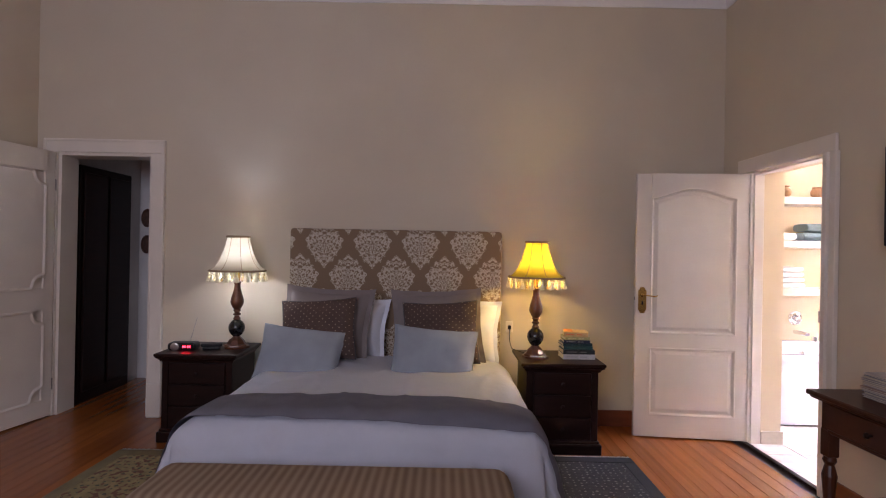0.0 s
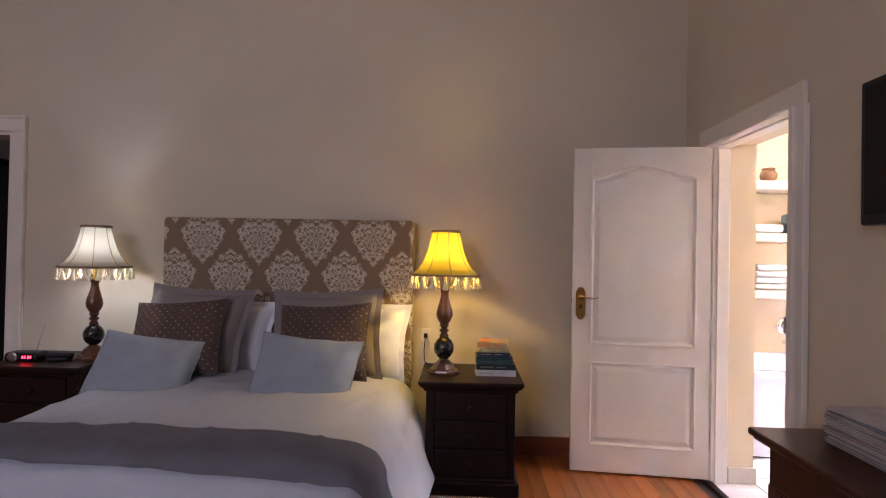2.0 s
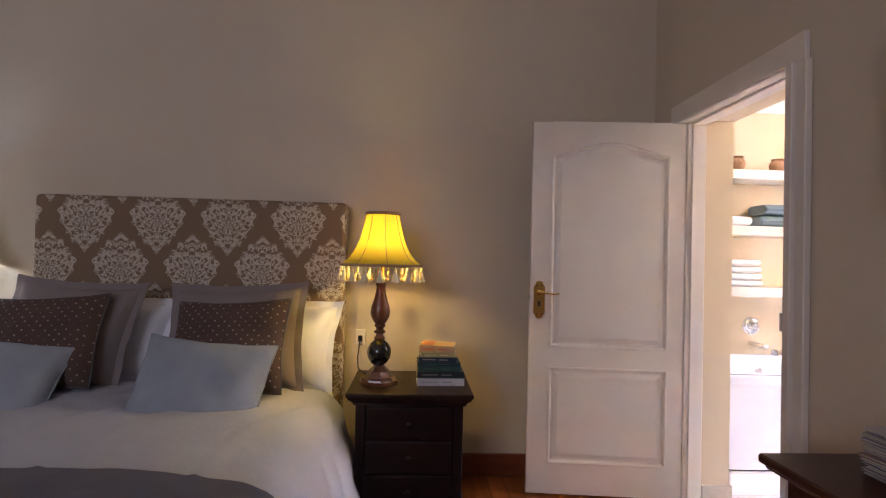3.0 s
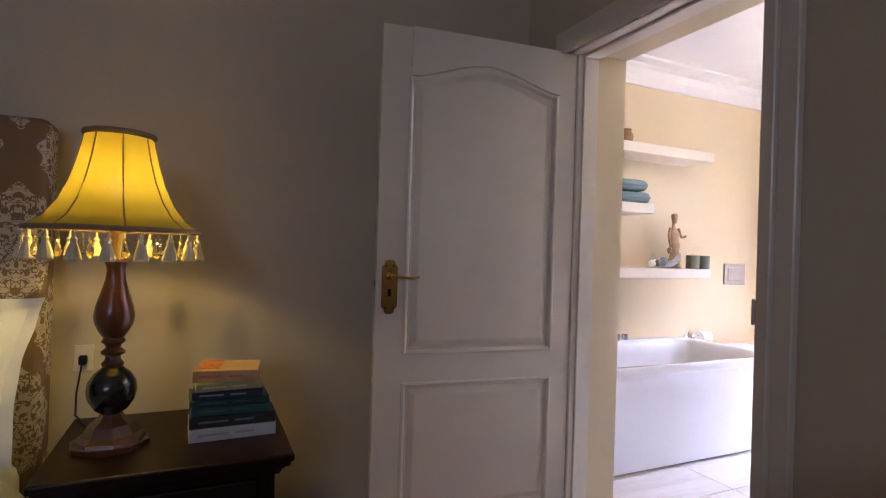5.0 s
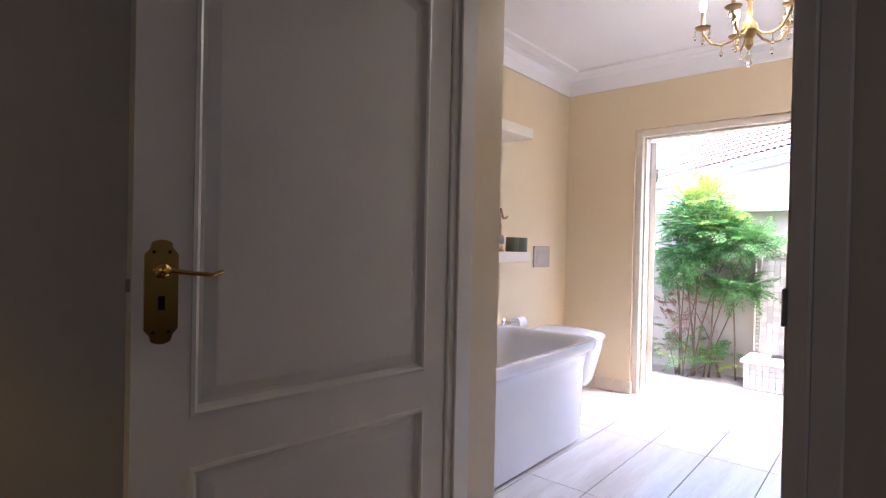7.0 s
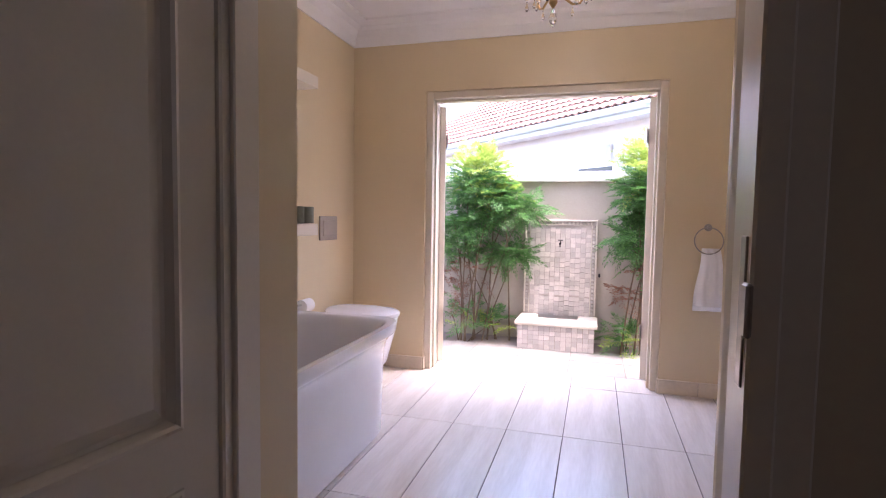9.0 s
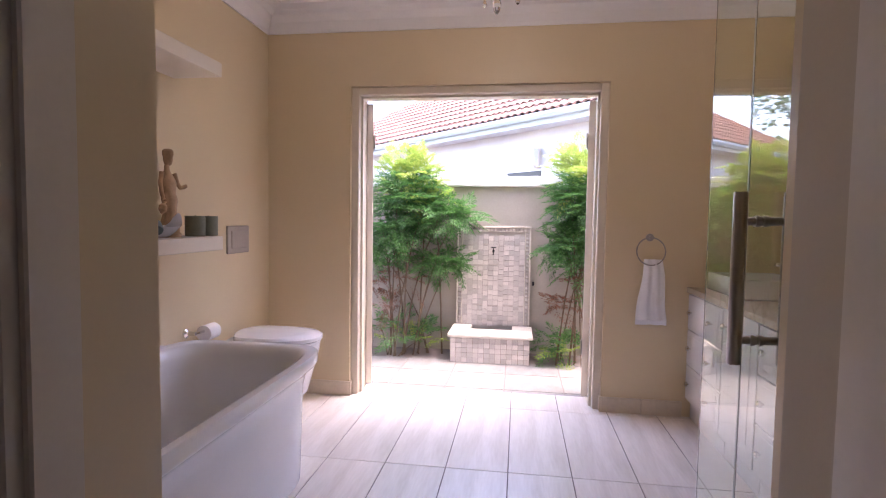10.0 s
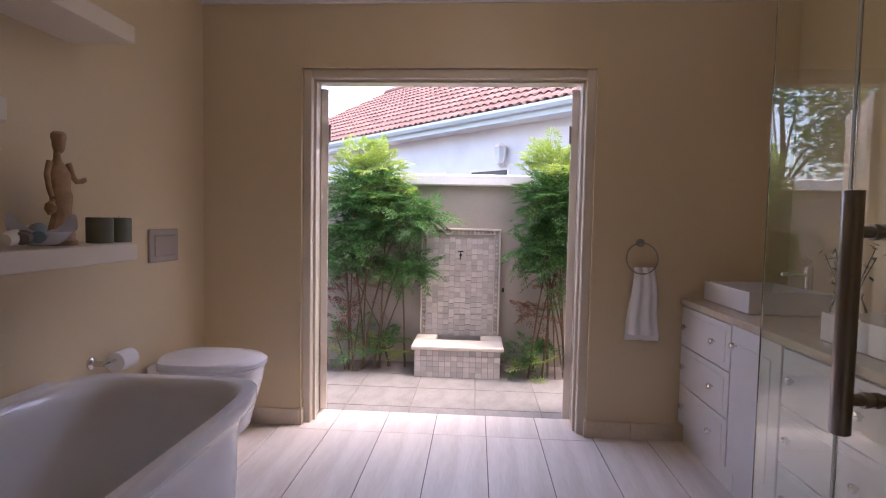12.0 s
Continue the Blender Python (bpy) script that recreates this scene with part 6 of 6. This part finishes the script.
shrub(7.50, 3.28, [((0, -0.06, 1.66), (0.22, 0.35, 0.27), 560, 0.1), ((0, 0.06, 1.22), (0.17, 0.32, 0.10), 280, 0.0), ((0, -0.10, 1.42), (0.18, 0.32, 0.13), 260, 0.1), ((0, -0.1, 1.0), (0.14, 0.22, 0.14), 140, 0.1), ((0.0, 0.08, 0.22), (0.14, 0.32, 0.12), 70, 0.3)],
      [((0, -0.04, 1.90), (0.17, 0.38, 0.18), 240, 0.5), ((0, -0.04, 2.04), (0.10, 0.26, 0.14), 60, 1.1), ((-0.08, 0.1, 0.16), (0.1, 0.24, 0.1), 26, 0.6)], [((0, 0.14, 0.62), (0.1, 0.16, 0.12), 40, 0.2), ((0, -0.1, 0.8), (0.12, 0.2, 0.15), 30, 0.2)], 13, 9, "tall feathery green shrub with yellow tips by the wall")

# neighbouring wing set at an angle, with tiled roof
E0, ALONG, AWAY = Vector((9.37, 2.66, 0)), Vector((0.7071, 0.7071, 0)), Vector((0.7071, -0.7071, 0))
house_m = Matrix(((ALONG.x, AWAY.x, 0, E0.x), (ALONG.y, AWAY.y, 0, E0.y), (0, 0, 1, 0), (0, 0, 0, 1)))
house = thing("house_wing", "white rendered house wing with red clay tile roof", "house", house_m)
S0, S1, EAVE, RIDGE = -5.0, 11.5, 2.82, 4.72
part("wall", boxes((S0, S1, 0.35, 0.6, -0.3, EAVE + 0.1), (S0, S1, 5.4, 5.6, -0.3, EAVE + 0.1), (S1 - 0.2, S1, 0.6, 5.4, -0.3, EAVE + 0.1)), WHITEWALL, house)
bm = bmesh.new()
for pts in (((S0, 0, EAVE), (S1, 0, EAVE), (S1 - 3.0, 3.0, RIDGE), (S0, 3.0, RIDGE)), ((S0, 6.0, EAVE), (S1, 6.0, EAVE), (S1 - 3.0, 3.0, RIDGE), (S0, 3.0, RIDGE)), ((S1, 0, EAVE), (S1, 6.0, EAVE), (S1 - 3.0, 3.0, RIDGE))):
    bm.faces.new([bm.verts.new(p) for p in pts])
bmesh.ops.solidify(bm, geom=bm.faces[:], thickness=0.05)
roof_part = part("roof", bm, CLAY, house)
part("fascia", boxes((S0, S1, 0.0, 0.03, EAVE - 0.16, EAVE + 0.0)), GUTTER, house, "pale aqua fascia board")
part("soffit", boxes((S0, S1, 0.03, 0.36, EAVE - 0.15, EAVE - 0.13)), WHITEWALL, house)
gb = bmesh.new()
gut = [(-0.002, 0.0), (-0.002, -0.085), (-0.085, -0.085), (-0.12, -0.04), (-0.12, 0.0), (-0.112, 0.0), (-0.112, -0.036), (-0.08, -0.075), (-0.012, -0.075), (-0.012, 0.0)]
va, vb = [gb.verts.new((S0, y, EAVE + z)) for y, z in gut], [gb.verts.new((S1, y, EAVE + z)) for y, z in gut]
for i in range(len(gut)):
    gb.faces.new((va[i], va[(i + 1) % len(gut)], vb[(i + 1) % len(gut)], vb[i]))
part("gutter", gb, GUTTER, house, "pale aqua metal gutter")
part("gutter_outlet", boxes((4.3, 4.42, -0.10, -0.01, EAVE - 0.18, EAVE - 0.08), bev=0.01), GUTTER, house)
WOOD_WIN = mat("dark_window", (0.03, 0.032, 0.035), 0.1, vary=0.1, bump=0.0)
for s0, s1 in ((1.52, 2.28), (2.98, 3.4)):
    wd = part("window", boxes((s0 - 0.05, s1 + 0.05, 0.325, 0.36, 0.8, 2.06), bev=0.004), TRIM, house)
    part("pane", boxes((s0, s1, 0.318, 0.328, 0.86, 2.02)), WOOD_WIN, wd)
slope = math.atan2(RIDGE - EAVE, 3.0)
rl = math.hypot(3.0, RIDGE - EAVE)


def roof_tile():
    """One interlocking clay tile: a roll and a pan, with a thick lower edge."""
    bm = bmesh.new()
    prof = [(0.0, 0.01), (0.02, 0.028), (0.05, 0.036), (0.08, 0.028), (0.1, 0.01), (0.135, 0.0), (0.17, 0.004)]
    lo, hi, un = [bm.verts.new((x, 0, h + 0.03)) for x, h in prof], [bm.verts.new((x, 0.36, h)) for x, h in prof], [bm.verts.new((x, 0.01, h + 0.008)) for x, h in prof]
    for i in range(len(prof) - 1):
        bm.faces.new((lo[i], lo[i + 1], hi[i + 1], hi[i]))
        bm.faces.new((un[i], un[i + 1], lo[i + 1], lo[i]))
    return bm


TW, TL = 0.152, 0.29
proto, count, rest_v, rest_f = None, 0, [], []
pf = [(0.0, 0.01), (0.02, 0.028), (0.05, 0.036), (0.08, 0.028), (0.1, 0.01), (0.135, 0.0), (0.17, 0.004)]
for r in range(int(rl / TL) + 1):
    for c in range(int((S1 - S0) / TW)):
        sx, q = S0 + c * TW, r * TL - 0.05
        if sx > S1 - 0.2 - max(0, q) * math.cos(slope):
            continue
        mm = Matrix.Translation((sx + random.uniform(-0.006, 0.006), q * math.cos(slope), EAVE + 0.03 + q * math.sin(slope))) @ Matrix.Rotation(slope, 4, "X") @ Matrix.Rotation(radians(random.uniform(-0.8, 0.8)), 4, "Z")
        if 0.0 < sx < 5.4 and r < 12 and count < 290:
            if not proto:
                proto = part("roof_tile", roof_tile(), CLAY, roof_part, "", smooth=False)
                proto.matrix_basis = mm
            else:
                shared("roof_tile", proto, mm, roof_part)
            count += 1
        else:
            k = len(rest_v)
            n = len(pf)
            rest_v += [mm @ Vector((x, 0, h + 0.03)) for x, h in pf] + [mm @ Vector((x, 0.36, h)) for x, h in pf] + [mm @ Vector((x, 0.01, h + 0.008)) for x, h in pf]
            for i in range(n - 1):
                rest_f += [(k + i, k + i + 1, k + n + i + 1, k + n + i), (k + 2 * n + i, k + 2 * n + i + 1, k + i + 1, k + i)]
me = bpy.data.meshes.new("roof_tiles")
me.from_pydata(rest_v, [], rest_f)
me.materials.append(CLAY)
rt = tagged(new("roof_tiles", me), kind="stuff")
rt.parent = roof_part
rb = None
for c in range(32):
    mm = pose(S0 + c * 0.42, 3.0, RIDGE + 0.02)
    if not rb:
        rb = part("ridge_tile", lathe([(0.11, 0), (0.12, 0.02), (0.11, 0.44)], 14, None, pose(0, 0, 0, 0, 90)), CLAY, roof_part)
        rb.matrix_basis = mm
    else:
        shared("ridge_tile", rb, mm, roof_part)

lant = thing("wall_lantern", "white wall lantern on the house wing", "lantern", house_m @ pose(1.58, 0.35, 2.06))
part("roof", lathe([(0.02, 0.36), (0.05, 0.345), (0.10, 0.30), (0.105, 0.29)], 6, None, pose(0, -0.12, 0)), TRIM, lant)
part("glass", lathe([(0.06, 0.06), (0.088, 0.29)], 6, None, pose(0, -0.12, 0)), mat("frosted_lantern_glass", (0.62, 0.64, 0.64), 0.35, vary=0.05), lant)
for k in range(6):
    a = radians(60 * k)
    part("bar", tube([(0.063 * math.cos(a), -0.12 + 0.063 * math.sin(a), 0.06), (0.091 * math.cos(a), -0.12 + 0.091 * math.sin(a), 0.29)], 0.009, 6), TRIM, lant)
part("base", lathe([(0.012, -0.01), (0.03, 0.02), (0.062, 0.045), (0.066, 0.06)], 6, None, pose(0, -0.12, 0)), TRIM, lant)
part("bracket", tube([(0, 0, 0.02), (0, -0.06, 0.0), (0, -0.12, 0.01)], 0.01, 8), TRIM, lant)

# trees beyond the wing, seen in the shower glass
BARK = mat("grey_brown_bark", (0.12, 0.09, 0.07), 0.9, vary=0.3, scale=9, fine=60, bump=0.6, stretch=(1, 1, 0.4))


def tree(x, y, height, spread, seed, label):
    rng = random.Random(seed)
    t = thing("tree", label, "tree", pose(x, y, -0.3), group="trees beyond the wing")
    part("trunk", tube([(0, 0, 0), (0.1, 0.05, height * 0.3), (0.0, 0.1, height * 0.6), (0.1, 0, height * 0.9)], 0.16, 10, None, 0.35), BARK, t)
    clumps = []
    for k in range(9):
        a = k * 2.4
        tip = Vector((spread * math.cos(a) * rng.uniform(0.4, 0.9), spread * math.sin(a) * rng.uniform(0.4, 0.9), height * rng.uniform(0.55, 1.0)))
        part("limb", tube([(0.05, 0.05, height * 0.4), tip * 0.5 + Vector((0, 0, height * 0.25)), tip], 0.05, 6, None, 0.3), BARK, t)
        clumps.append((tuple(tip), (spread * 0.45, spread * 0.45, height * 0.13), 260, 0.2))
    vs, fs = sprays(clumps, rng, 0.12)
    me = bpy.data.meshes.new("crown")
    me.from_pydata(vs, [], fs)
    me.materials.append(LEAF)
    o = new("crown", me)
    o.parent = t
    return t


tree(17.2, 13.0, 6.2, 2.2, 21, "broad green tree behind the house wing")
tree(21.0, 12.6, 6.6, 2.4, 22, "tall green tree behind the house wing")

# ---- floors laid piece by piece ----
floor = structure("floor", boxes((LX - 0.2, 2.68, -2.2, 6.1, -0.1, -0.004)), DARKWOOD, "polished orange-brown timber floorboards", "floor")
bd = None
for k in range(62):
    x0 = LX + k * 0.0918
    if x0 + 0.09 > 2.665:
        break
    for seg, (ya, yb) in enumerate(((-2.0, 0.9 + 0.37 * (k % 5)), (0.9 + 0.37 * (k % 5), 6.0))):
        mm = Matrix.Translation((x0, ya + 0.001, 0)) @ Matrix.Diagonal((1, yb - ya - 0.002, 1, 1))
        if not bd:
            bd = part("floorboard", boxes((0.0006, 0.0912, 0, 1, -0.006, 0.0), bev=0.0008), BOARD, floor)
            bd.matrix_basis = mm
        else:
            shared("floorboard", bd, mm, floor)

bfloor = structure("floor_bath", boxes((2.68, BX1 + 0.28, BY0, BY1, -0.11, -0.005)), GROUT, "beige stone-look tiles on the bathroom floor", "floor")


def lay(name, material, parent, x0, x1, y0, y1, w, l, ox, oy, z, gap):
    """Tiles l long in x and w wide in y, joints passing through (ox, oy), cut at the edges."""
    store = {}
    i0, i1 = math.floor((x0 - ox) / l), math.ceil((x1 - ox) / l)
    j0, j1 = math.floor((y0 - oy) / w), math.ceil((y1 - oy) / w)
    for i in range(i0, i1):
        for j in range(j0, j1):
            a, b = max(x0, ox + i * l), min(x1, ox + (i + 1) * l)
            c, d = max(y0, oy + j * w), min(y1, oy + (j + 1) * w)
            if b - a < 0.02 or d - c < 0.02:
                continue
            key = (round(b - a, 3), round(d - c, 3))
            mm = pose((a + b) / 2, (c + d) / 2, z)
            if key not in store:
                hx, hy = (b - a) / 2 - gap, (d - c) / 2 - gap
                store[key] = part(name, boxes((-hx, hx, -hy, hy, -0.008, 0), bev=0.0012), material, parent)
                store[key].matrix_basis = mm
            else:
                shared(name, store[key], mm, parent)


lay("floor_tile", TILE, bfloor, 2.70, BX1 + 0.27, BY0, BY1, 0.3075, 0.89, 5.632, 3.558, 0.0, 0.0024)
paving = structure("pavement", boxes((BX1 + 0.25, CX, 1.1, 6.4, CZ - 0.1, CZ - 0.006)), GROUT, "pale square paving tiles in the courtyard", "pavement")
lay("paver", PAVER, paving, BX1 + 0.27, 7.38, 1.1, 6.4, 0.488, 0.455, 6.99, 3.93, CZ, 0.0045)
lay("paver", PAVER, paving, 7.38, 7.40, 1.1, 6.4, 0.488, 0.455, 6.99, 3.93, CZ, 0.0045)
